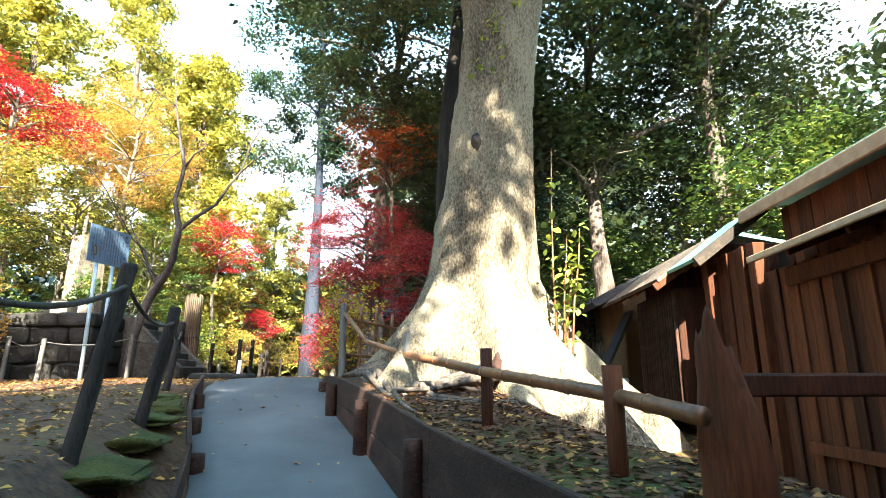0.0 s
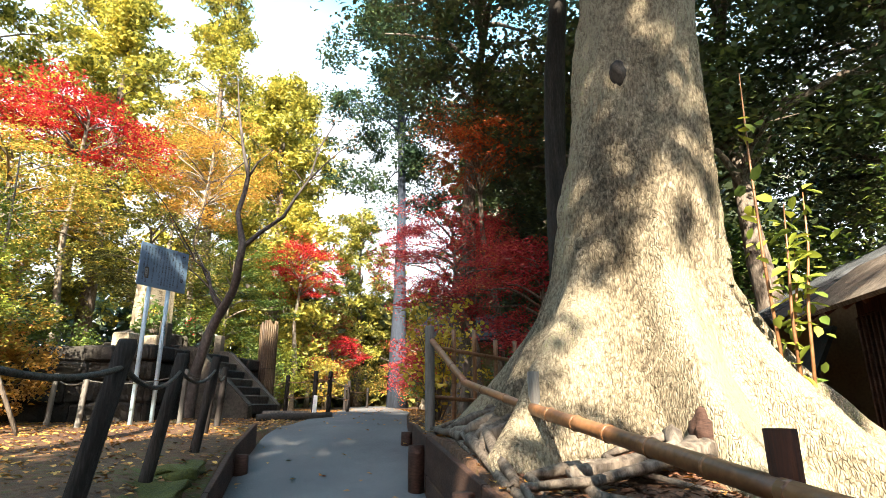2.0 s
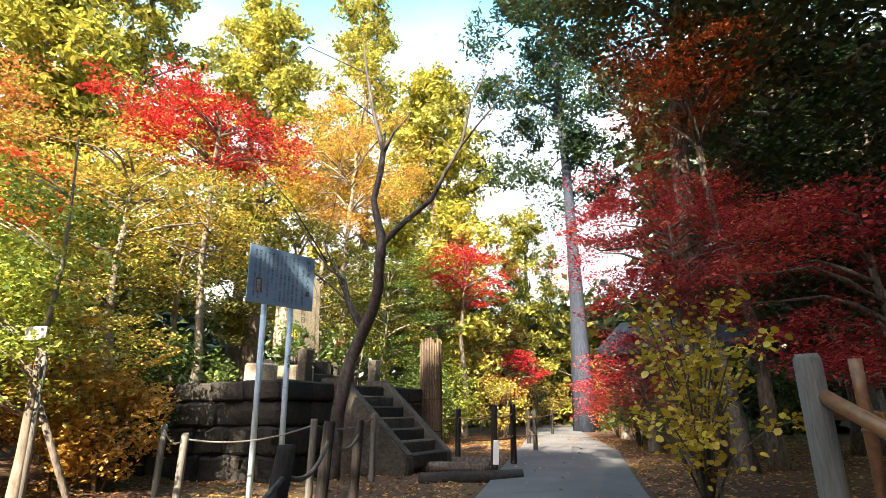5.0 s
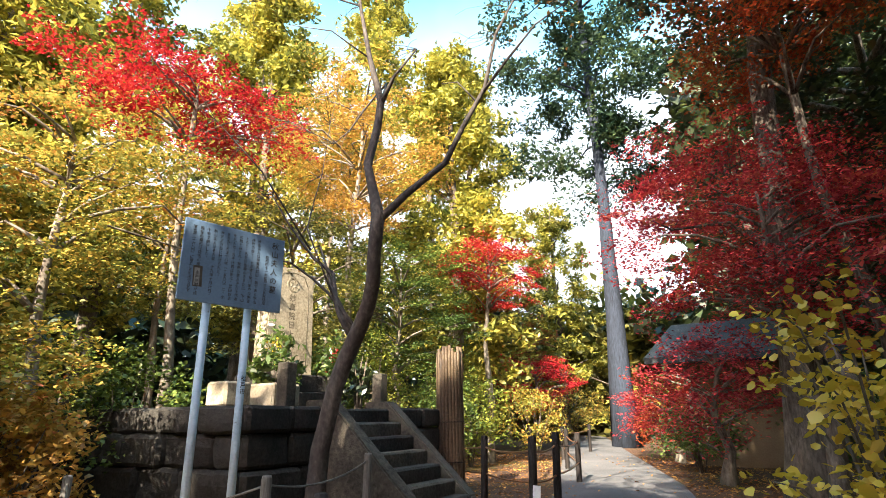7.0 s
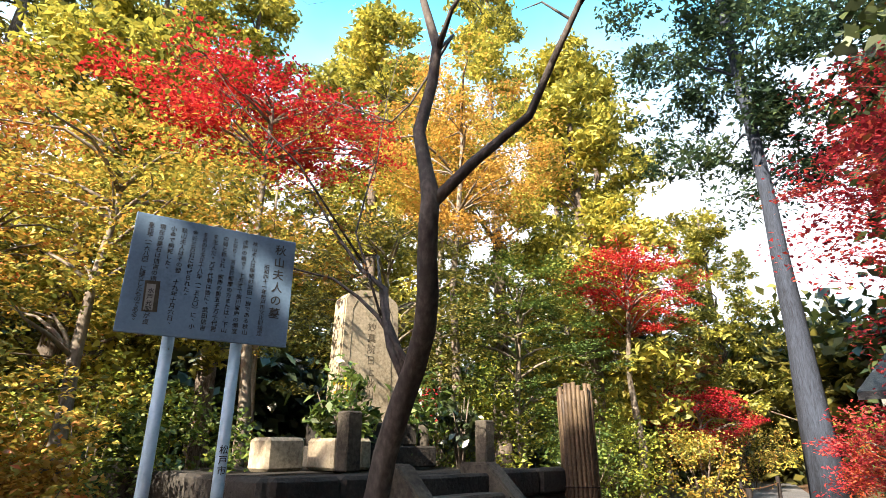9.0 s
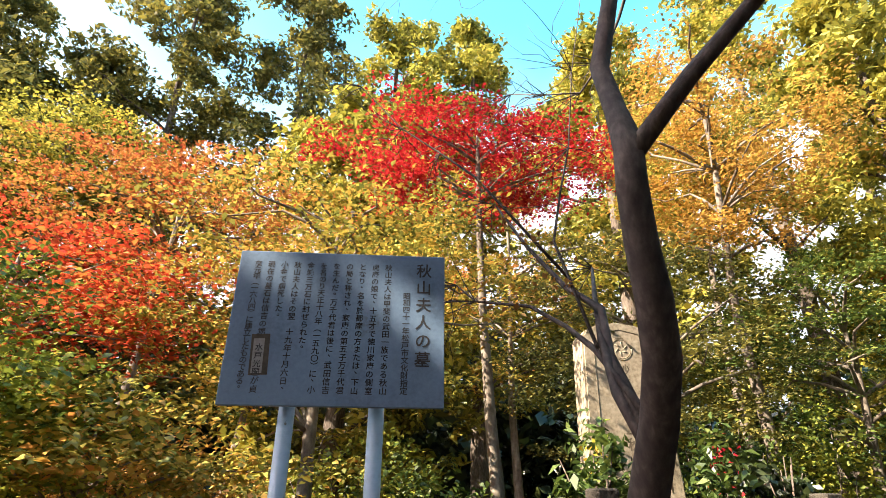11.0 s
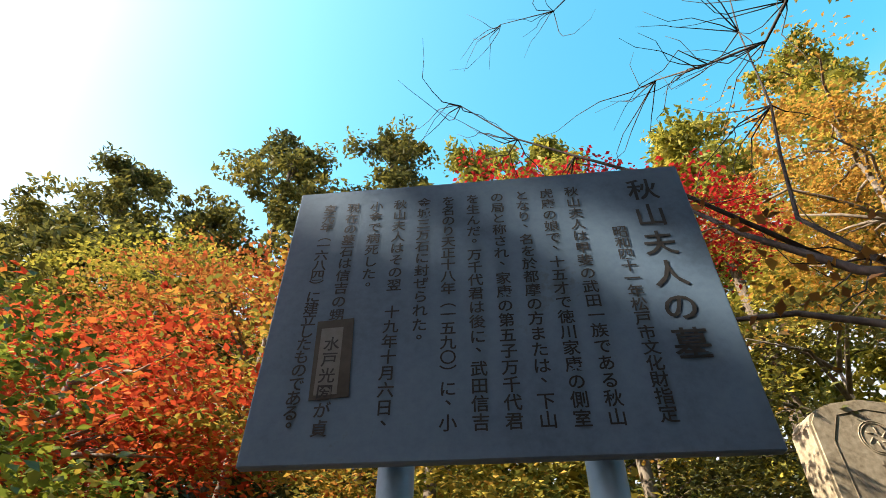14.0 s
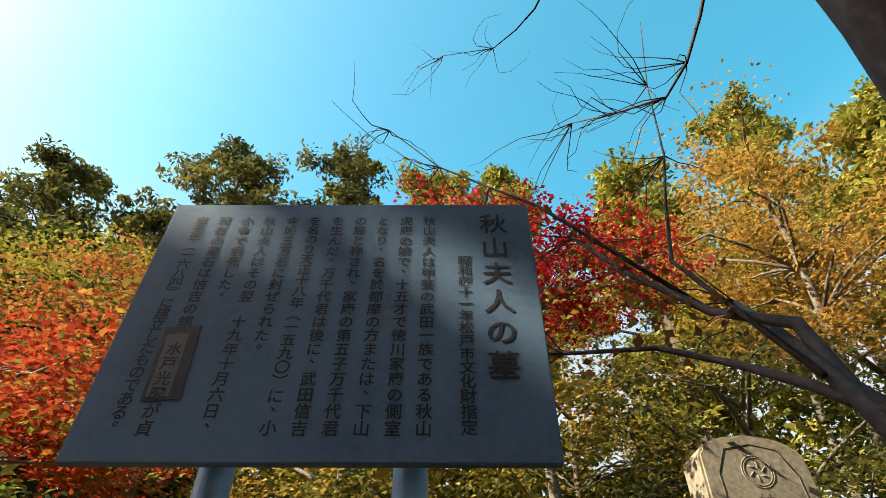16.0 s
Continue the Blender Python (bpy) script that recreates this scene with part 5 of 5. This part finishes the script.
# yellow broad-leaved shrub beside the path
def amber_shrub():
    x, y = -1.95, 10.95
    z = ground_z(x, y)
    rng = np.random.default_rng(61)
    t = thing("broadleaf_shrub", (x, y, z), "tall shrub with large amber-yellow leaves beside the path", "shrub")
    pads = []
    for k in range(22):
        th, q = rng.random() * 6.28, rng.uniform(0.3, 0.85)
        h = rng.uniform(0.5, 2.1)
        p = [Vector((0, 0, -0.1)), Vector((0.3 * q * math.cos(th), 0.3 * q * math.sin(th), h * 0.5)), Vector((0.75 * q * math.cos(th), 0.75 * q * math.sin(th), h * 0.85)), Vector((q * math.cos(th), q * math.sin(th), h * 0.9))]
        tubes("stem", [(p, [0.014, 0.01, 0.007, 0.003])], BARK, t, seg=5)
        for f in np.linspace(0.3, 1, 7):
            i = min(2, int(f * 3))
            pads.append(np.asarray(p[i].lerp(p[i + 1], f * 3 - i)))
    c = pad_leaves(np.asarray(pads), 8, 0.2, 0.7, rng)
    leaf_cloud("foliage", c, 0.068 * (0.6 + 0.7 * rng.random(len(c))), L_AMBER, rng, t, 1.0, 0.5, "large round amber-yellow leaves", None, True)


amber_shrub()


def garden_hut():
    t = thing("garden_hut", (-3.4, 21.8, 1.7), "small dark-roofed hut with an ochre plaster wall", "hut", kind="structure")
    o = Vector(t.location)
    part("wall", box_bm(2.2, 1.8, 2.3, Matrix.Translation(Vector((-2.9, 22.2, 2.8)) - o), 0.02), PLASTER, t)
    for x, y in ((-4.1, 21.2), (-1.75, 21.2), (-4.1, 23.2)):
        tubes("post", [([Vector((x, y, 1.6)) - o, Vector((x, y, 4.0)) - o], [0.07, 0.06])], BARK, t)
    for sgn, nm in ((-1, "front_roof"), (1, "back_roof")):
        bm = bmesh.new()
        q = [Vector((-4.9, 22.2 + sgn * 1.6, 3.95)) - o, Vector((-0.9, 22.2 + sgn * 1.6, 3.95)) - o, Vector((-1.4, 22.2, 4.9)) - o, Vector((-4.4, 22.2, 4.9)) - o]
        a = [bm.verts.new(v) for v in q]
        b = [bm.verts.new(v + Vector((0, 0, 0.14))) for v in q]
        bm.faces.new(a)
        bm.faces.new(b[::-1])
        for k in range(4):
            bm.faces.new((a[k], b[k], b[(k + 1) % 4], a[(k + 1) % 4]))
        part(nm, bm, TILE, t)


garden_hut()


# undergrowth
UNDER = [(-9.5, 9.4, 0.9, 1.7, L_OCHRE), (-8.6, 9.4, 0.7, 1.3, L_OCHRE), (-10.4, 7.2, 1.0, 1.8, L_OCHRE), (-8.9, 7.2, 0.8, 1.3, L_YELLOW), (-9.6, 5.0, 0.9, 1.5, L_YELLOW), (-11.5, 9.5, 1.0, 2.0, L_OCHRE), (-9.6, 14.8, 0.9, 2.6, L_GREEN), (-9.8, 16.4, 0.9, 2.8, L_LIME), (-8.6, 17.6, 0.8, 2.0, L_GREEN), (-9.0, 19.5, 1.0, 2.2, L_LIME), (-8.2, 21.8, 0.9, 1.8, L_YELLOW), (-12.0, 24.0, 1.3, 2.4, L_LIME), (-3.9, 20.0, 0.9, 1.4, L_GREEN), (-1.2, 18.5, 1.2, 1.8, L_GREEN), (2.8, 12.4, 1.1, 1.8, L_DARK), (-5.2, 24.5, 1.0, 1.5, L_RUST), (-10.6, 33.0, 1.6, 2.5, L_YELLOW), (-6.0, 34.0, 1.6, 2.5, L_LIME), (-2.5, 31.0, 1.6, 2.6, L_GREEN), (6.2, 9.0, 1.0, 1.8, L_GREEN), (-11.8, 6.0, 1.3, 3.0, L_OCHRE), (-12.2, 8.2, 1.3, 3.0, L_OCHRE), (-11.0, 3.4, 1.2, 2.6, L_OCHRE), (-12.5, 11.0, 1.3, 2.6, L_LIME), (-10.8, 8.4, 1.1, 2.6, L_OCHRE), (-13.0, 4.2, 1.3, 3.2, L_YELLOW), (-10.0, 2.6, 1.1, 2.2, L_YELLOW), (-9.8, 11.2, 0.9, 2.0, L_GREEN)]
for i, (x, y, r, h, leaf) in enumerate(UNDER):
    shrub("undergrowth_shrub", "leggy undergrowth shrub with thin bare stems", x, y, ground_z(x, y), r, h, 46, leaf, 0.075, 400 + i, 70, 0.5, 0.6)


# leafy shoots on the flank of the great tree
def shoots():
    rng = np.random.default_rng(71)
    base = Vector((1.32, 6.0, 2.0))
    t = thing("sapling", base, "pale green leafy shoots growing at the great trunk", "sapling")
    runs, pts = [], []
    for dx, dy, h in ((0.0, 0.0, 2.3), (0.12, -0.05, 1.2), (0.28, 0.0, 1.3), (0.2, 0.1, 0.9)):
        p = [Vector((dx * 0.4, dy, -0.6)), Vector((dx * 0.8 - 0.02, dy, h * 0.35)), Vector((dx, dy, h * 0.7)), Vector((dx + 0.03, dy, h))]
        runs.append((p, [0.014, 0.011, 0.008, 0.003]))
        for k in range(34):
            f = rng.uniform(0.05, 0.8 if h > 2 else 1.0)
            i = min(2, int(f * 3))
            q = p[i].lerp(p[i + 1], f * 3 - i)
            pts.append(np.asarray(q) + rng.normal(size=3) * (0.07, 0.07, 0.04))
    for run in runs:
        tubes("shoot", [run], BAMBOO, t, seg=6)
    leaf_cloud("leaves", np.asarray(pts), 0.12 * (0.6 + 0.6 * rng.random(len(pts))), L_LIME, rng, t, 0.6, 0.5, "pale green pointed leaves", None, True)


shoots()


# ---- wooden sheds ----
def board_wall(parent, x, y0, y1, z0, z1, wmin, wmax, rng, mat, batten=True):
    y = y0
    i = 0
    while y < y1 - 0.02:
        w = min(rng.uniform(wmin, wmax), y1 - y)
        h = z1 - z0
        bm = box_bm(0.022, w - 0.006, h, Matrix.Translation((x + rng.uniform(-0.004, 0.004), y + w / 2, (z0 + z1) / 2)), 0.003)
        bm.transform(Matrix.Translation(-Vector(parent.location)))
        part("plank", bm, mat, parent)
        if batten and i % 2 == 0:
            bm = box_bm(0.025, 0.035, h, Matrix.Translation((x - 0.024, y, (z0 + z1) / 2)), 0.003)
            bm.transform(Matrix.Translation(-Vector(parent.location)))
            part("batten", bm, mat, parent)
        y += w
        i += 1


def beam(parent, name, a, b, w, h, mat, label=""):
    a, b = Vector(a), Vector(b)
    d = b - a
    m = Matrix.Translation((a + b) / 2 - Vector(parent.location)) @ d.to_track_quat("X", "Z").to_matrix().to_4x4()
    return part(name, box_bm(d.length, w, h, m, 0.006), mat, parent, label)


def slab(parent, name, corners, thick, mat, label=""):
    bm = bmesh.new()
    q = [Vector(c) - Vector(parent.location) for c in corners]
    n = (q[1] - q[0]).cross(q[3] - q[0]).normalized() * thick
    a = [bm.verts.new(c) for c in q]
    b = [bm.verts.new(c - n) for c in q]
    bm.faces.new(a)
    bm.faces.new(b[::-1])
    for k in range(4):
        bm.faces.new((a[k], b[k], b[(k + 1) % 4], a[(k + 1) % 4]))
    return part(name, bm, mat, parent, label)


def sheds():
    rng = random.Random(12)
    t = thing("wooden_shed", (3.4, 2.0, 0.3), "weathered brown plank shed with a verdigris copper roof", "shed", kind="structure")
    board_wall(t, 3.32, -4.0, 5.3, 0.2, 2.62, 0.11, 0.19, rng, PLANK)
    board_wall(t, 3.62, -4.0, 5.4, 2.4, 3.32, 0.14, 0.22, rng, PLANK, False)
    board_wall(t, 3.36, 5.75, 6.4, 0.2, 3.0, 0.12, 0.2, rng, PLANK)
    beam(t, "corner_post", (3.3, 5.4, 0.1), (3.3, 5.4, 2.95), 0.14, 0.14, PLANK)
    beam(t, "corner_post", (3.3, 6.45, 0.1), (3.3, 6.45, 2.95), 0.14, 0.14, PLANK)
    for y in (3.1, 1.2, -0.8):
        beam(t, "wall_post", (3.27, y, 0.1), (3.27, y, 2.6), 0.09, 0.09, PLANK)
    beam(t, "lintel", (3.28, -4.0, 2.5), (3.28, 4.9, 2.5), 0.07, 0.16, PLANK)
    beam(t, "lower_rail", (3.27, -4.0, 1.0), (3.27, 4.9, 1.0), 0.05, 0.1, PLANK)
    part("back_wall", box_bm(0.1, 10.4, 3.2, Matrix.Translation(Vector((6.6, 1.2, 1.8)) - Vector(t.location)), 0.01), PLANK, t)
    part("end_wall", box_bm(3.2, 0.06, 3.0, Matrix.Translation(Vector((5.0, 6.42, 1.7)) - Vector(t.location)), 0.01), PLANK, t)
    # near-black panel stands in for the shade inside the wall's gap
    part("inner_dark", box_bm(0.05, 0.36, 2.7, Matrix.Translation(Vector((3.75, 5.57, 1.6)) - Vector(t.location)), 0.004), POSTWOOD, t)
    slab(t, "pent_roof", [(2.98, -4.0, 2.68), (2.98, 4.95, 2.68), (3.62, 4.95, 2.92), (3.62, -4.0, 2.92)][::-1], 0.03, PLANK)
    beam(t, "pent_fascia", (2.97, -4.0, 2.68), (2.97, 4.98, 2.68), 0.035, 0.06, PALETIMBER, "pale bamboo-edged fascia")
    for k in range(12):
        y = -3.8 + 0.75 * k
        beam(t, "rafter", (3.02, y, 2.63), (3.6, y, 2.85), 0.04, 0.05, PLANK)
    slab(t, "copper_roof", [(3.45, -4.0, 3.46), (3.45, 5.95, 3.46), (5.6, 5.95, 3.9), (5.6, -4.0, 3.9)][::-1], 0.03, COPPER)
    slab(t, "back_roof", [(5.6, -4.0, 3.9), (5.6, 5.95, 3.9), (7.0, 5.95, 3.4), (7.0, -4.0, 3.4)][::-1], 0.03, COPPER)
    beam(t, "eave_fascia", (3.44, -4.0, 3.37), (3.44, 5.9, 3.37), 0.04, 0.13, PALETIMBER, "pale sunlit timber fascia")
    slab(t, "verge_roof", [(2.95, 6.02, 2.95), (2.95, 6.9, 2.95), (3.79, 6.9, 3.58), (3.79, 6.02, 3.58)][::-1], 0.04, COPPER)
    beam(t, "bargeboard", (2.93, 6.0, 2.88), (3.8, 6.0, 3.53), 0.05, 0.12, WRAP, "tan timber bargeboard")
    for k in range(3):
        beam(t, "rafter", (2.97, 6.15 + 0.3 * k, 2.87), (3.75, 6.15 + 0.3 * k, 3.46), 0.04, 0.05, PLANK)
    u = thing("lattice_shed", (3.4, 8.0, 0.5), "brown shed with a slatted lattice window box", "shed", kind="structure")
    board_wall(u, 3.5, 6.55, 9.3, 0.3, 3.2, 0.14, 0.22, rng, PLANK, False)
    part("window_box", box_bm(0.4, 1.5, 1.6, Matrix.Translation(Vector((3.28, 7.75, 1.95)) - Vector(u.location)), 0.01), PLANK, u)
    for k in range(17):
        beam(u, "slat", (3.06, 7.05 + k * 0.087, 1.3), (3.06, 7.05 + k * 0.087, 2.72), 0.03, 0.04, KERB)
    beam(u, "sill", (3.05, 6.98, 1.2), (3.05, 8.52, 1.2), 0.08, 0.2, PLANK)
    slab(u, "bark_roof", [(2.8, 6.9, 2.85), (2.8, 9.6, 2.85), (3.75, 9.6, 3.52), (3.75, 6.9, 3.52)][::-1], 0.05, BARK, "dark brown bark-covered roof")
    slab(u, "back_roof", [(3.75, 6.9, 3.52), (3.75, 9.6, 3.52), (6.8, 9.6, 2.9), (6.8, 6.9, 2.9)][::-1], 0.05, COPPER)
    beam(u, "bargeboard", (2.78, 6.94, 2.74), (3.75, 6.94, 3.41), 0.05, 0.1, PLANK)
    for k in range(7):
        beam(u, "rafter", (2.84, 7.1 + 0.38 * k, 2.8), (3.7, 7.1 + 0.38 * k, 3.4), 0.04, 0.06, PLANK)
    part("end_wall", box_bm(3.2, 0.06, 2.6, Matrix.Translation(Vector((5.1, 9.28, 1.6)) - Vector(u.location)), 0.01), PLANK, u)
    v = thing("plaster_house", (3.9, 12.0, 0.9), "ochre mud-plastered house with a dark tiled roof", "house", kind="structure")
    part("wall", box_bm(4.0, 4.4, 2.6, Matrix.Translation(Vector((5.3, 12.2, 1.9)) - Vector(v.location)), 0.02), PLASTER, v)
    for dy in (-0.2, 0.2):
        beam(v, "window_frame", (3.27, 12.2 + dy, 2.0), (3.27, 12.2 + dy, 2.9), 0.05, 0.06, KERB)
    part("window_pane", box_bm(0.02, 0.36, 0.86, Matrix.Translation(Vector((3.285, 12.2, 2.45)) - Vector(v.location)), 0.003), TILE, v)
    slab(v, "tiled_roof", [(2.7, 9.8, 2.95), (2.7, 14.7, 2.95), (5.2, 14.7, 4.2), (5.2, 9.8, 4.2)][::-1], 0.1, TILE)
    slab(v, "back_roof", [(5.2, 9.8, 4.2), (5.2, 14.7, 4.2), (7.7, 14.7, 2.95), (7.7, 9.8, 2.95)][::-1], 0.1, TILE)
    for k in range(20):
        y = 9.9 + 0.25 * k
        beam(v, "roof_rib", (2.7, y, 2.98), (5.2, y, 4.23), 0.05, 0.05, TILE)
    s = thing("leaning_cover", (2.95, 9.55, 0.8), "dark blue tarpaulin cover leaning on the shed", "cover")
    slab(s, "sheet", [(2.75, 9.5, 1.6), (2.75, 10.0, 1.6), (3.35, 10.0, 2.75), (3.35, 9.5, 2.75)], 0.05, TILE)
    part("box", box_bm(0.3, 0.3, 0.8, pose(0.05, 0.1, 0.4), 0.01), POLE, s)


sheds()


# ---- weathered driftwood stump and beam at the foot of the handrail ----
def stump():
    x, y = 1.22, 1.98
    z = ground_z(x, y)
    t = thing("carved_stump", (x, y, z), "weathered upright tree stump with a jagged top", "stump")
    verts, faces = [], []
    seg, rows = 28, 22
    for j in range(rows):
        u = j / (rows - 1)
        for k in range(seg):
            th = 2 * math.pi * k / seg
            r = 0.14 * (1 - 0.5 * u ** 3) * (1 + 0.25 * noise.noise(Vector((math.cos(th) * 1.4, math.sin(th) * 1.4, u * 2.2))) + 0.1 * noise.noise(Vector((math.cos(th) * 6, math.sin(th) * 6, u * 5))))
            zz = u * (0.74 + 0.2 * math.cos(th + 2.4) + 0.05 * math.sin(5 * th))
            verts.append((r * math.cos(th) * 1.0 - 0.05 * u, r * math.sin(th) * 0.8, zz - 0.25))
    faces = [(j * seg + k, j * seg + (k + 1) % seg, (j + 1) * seg + (k + 1) % seg, (j + 1) * seg + k) for j in range(rows - 1) for k in range(seg)]
    faces.append(tuple((rows - 1) * seg + k for k in range(seg)))
    link_mesh("stump", verts, faces, PLANK, t, smooth=True)
    b = thing("driftwood_beam", (1.45, 2.25, 1.55), "weathered plank nailed level behind the stump", "beam")
    part("beam", box_bm(2.2, 0.05, 0.1, pose(1.0, 0, 0.0, 3, 0, -4), 0.01), PLANK, b)
    part("stake", box_bm(0.07, 0.07, 1.6, pose(1.4, 0.05, -0.5), 0.01), PLANK, b)


stump()


# ---- fallen leaves ----
def litter():
    rng = np.random.default_rng(500)
    n = 40000
    x, y = rng.uniform(-12, 4, n), rng.uniform(0, 24, n)
    keep = np.array([not (path_l(b) - 0.05 < a < path_r(b) + 0.05) or rng.random() < 0.05 for a, b in zip(x, y)])
    x, y = x[keep], y[keep]
    z = np.array([(path_z(b) + 0.035) if path_l(b) < a < path_r(b) else ground_z(a, b) + 0.012 for a, b in zip(x, y)])
    ob = leaf_cloud("fallen_leaves", np.stack([x, y, z], 1), 0.055 * (0.6 + 0.8 * rng.random(len(x))), L_FALLEN, rng, None, 0.7, 2.5)
    tagged(ob, "brown and orange fallen leaves strewn over soil and path", "leaves", kind="stuff")


def bank_litter():
    """Leaf mould lying thick on the bank between the boards and the sheds."""
    rng = np.random.default_rng(520)
    y = rng.uniform(-1.0, 5.6, 9000)
    x = np.array([path_r(b) for b in y]) + 0.1 + rng.uniform(0, 2.0, len(y))
    z = np.array([ground_z(a, b) + 0.012 for a, b in zip(x, y)])
    ob = leaf_cloud("leaf_mould", np.stack([x, y, z], 1), 0.046 * (0.6 + 0.8 * rng.random(len(x))), L_MOULD, rng, None, 0.7, 3.0)
    tagged(ob, "dark reddish-brown leaf mould covering the bank", "leaves", kind="stuff")


litter()
bank_litter()
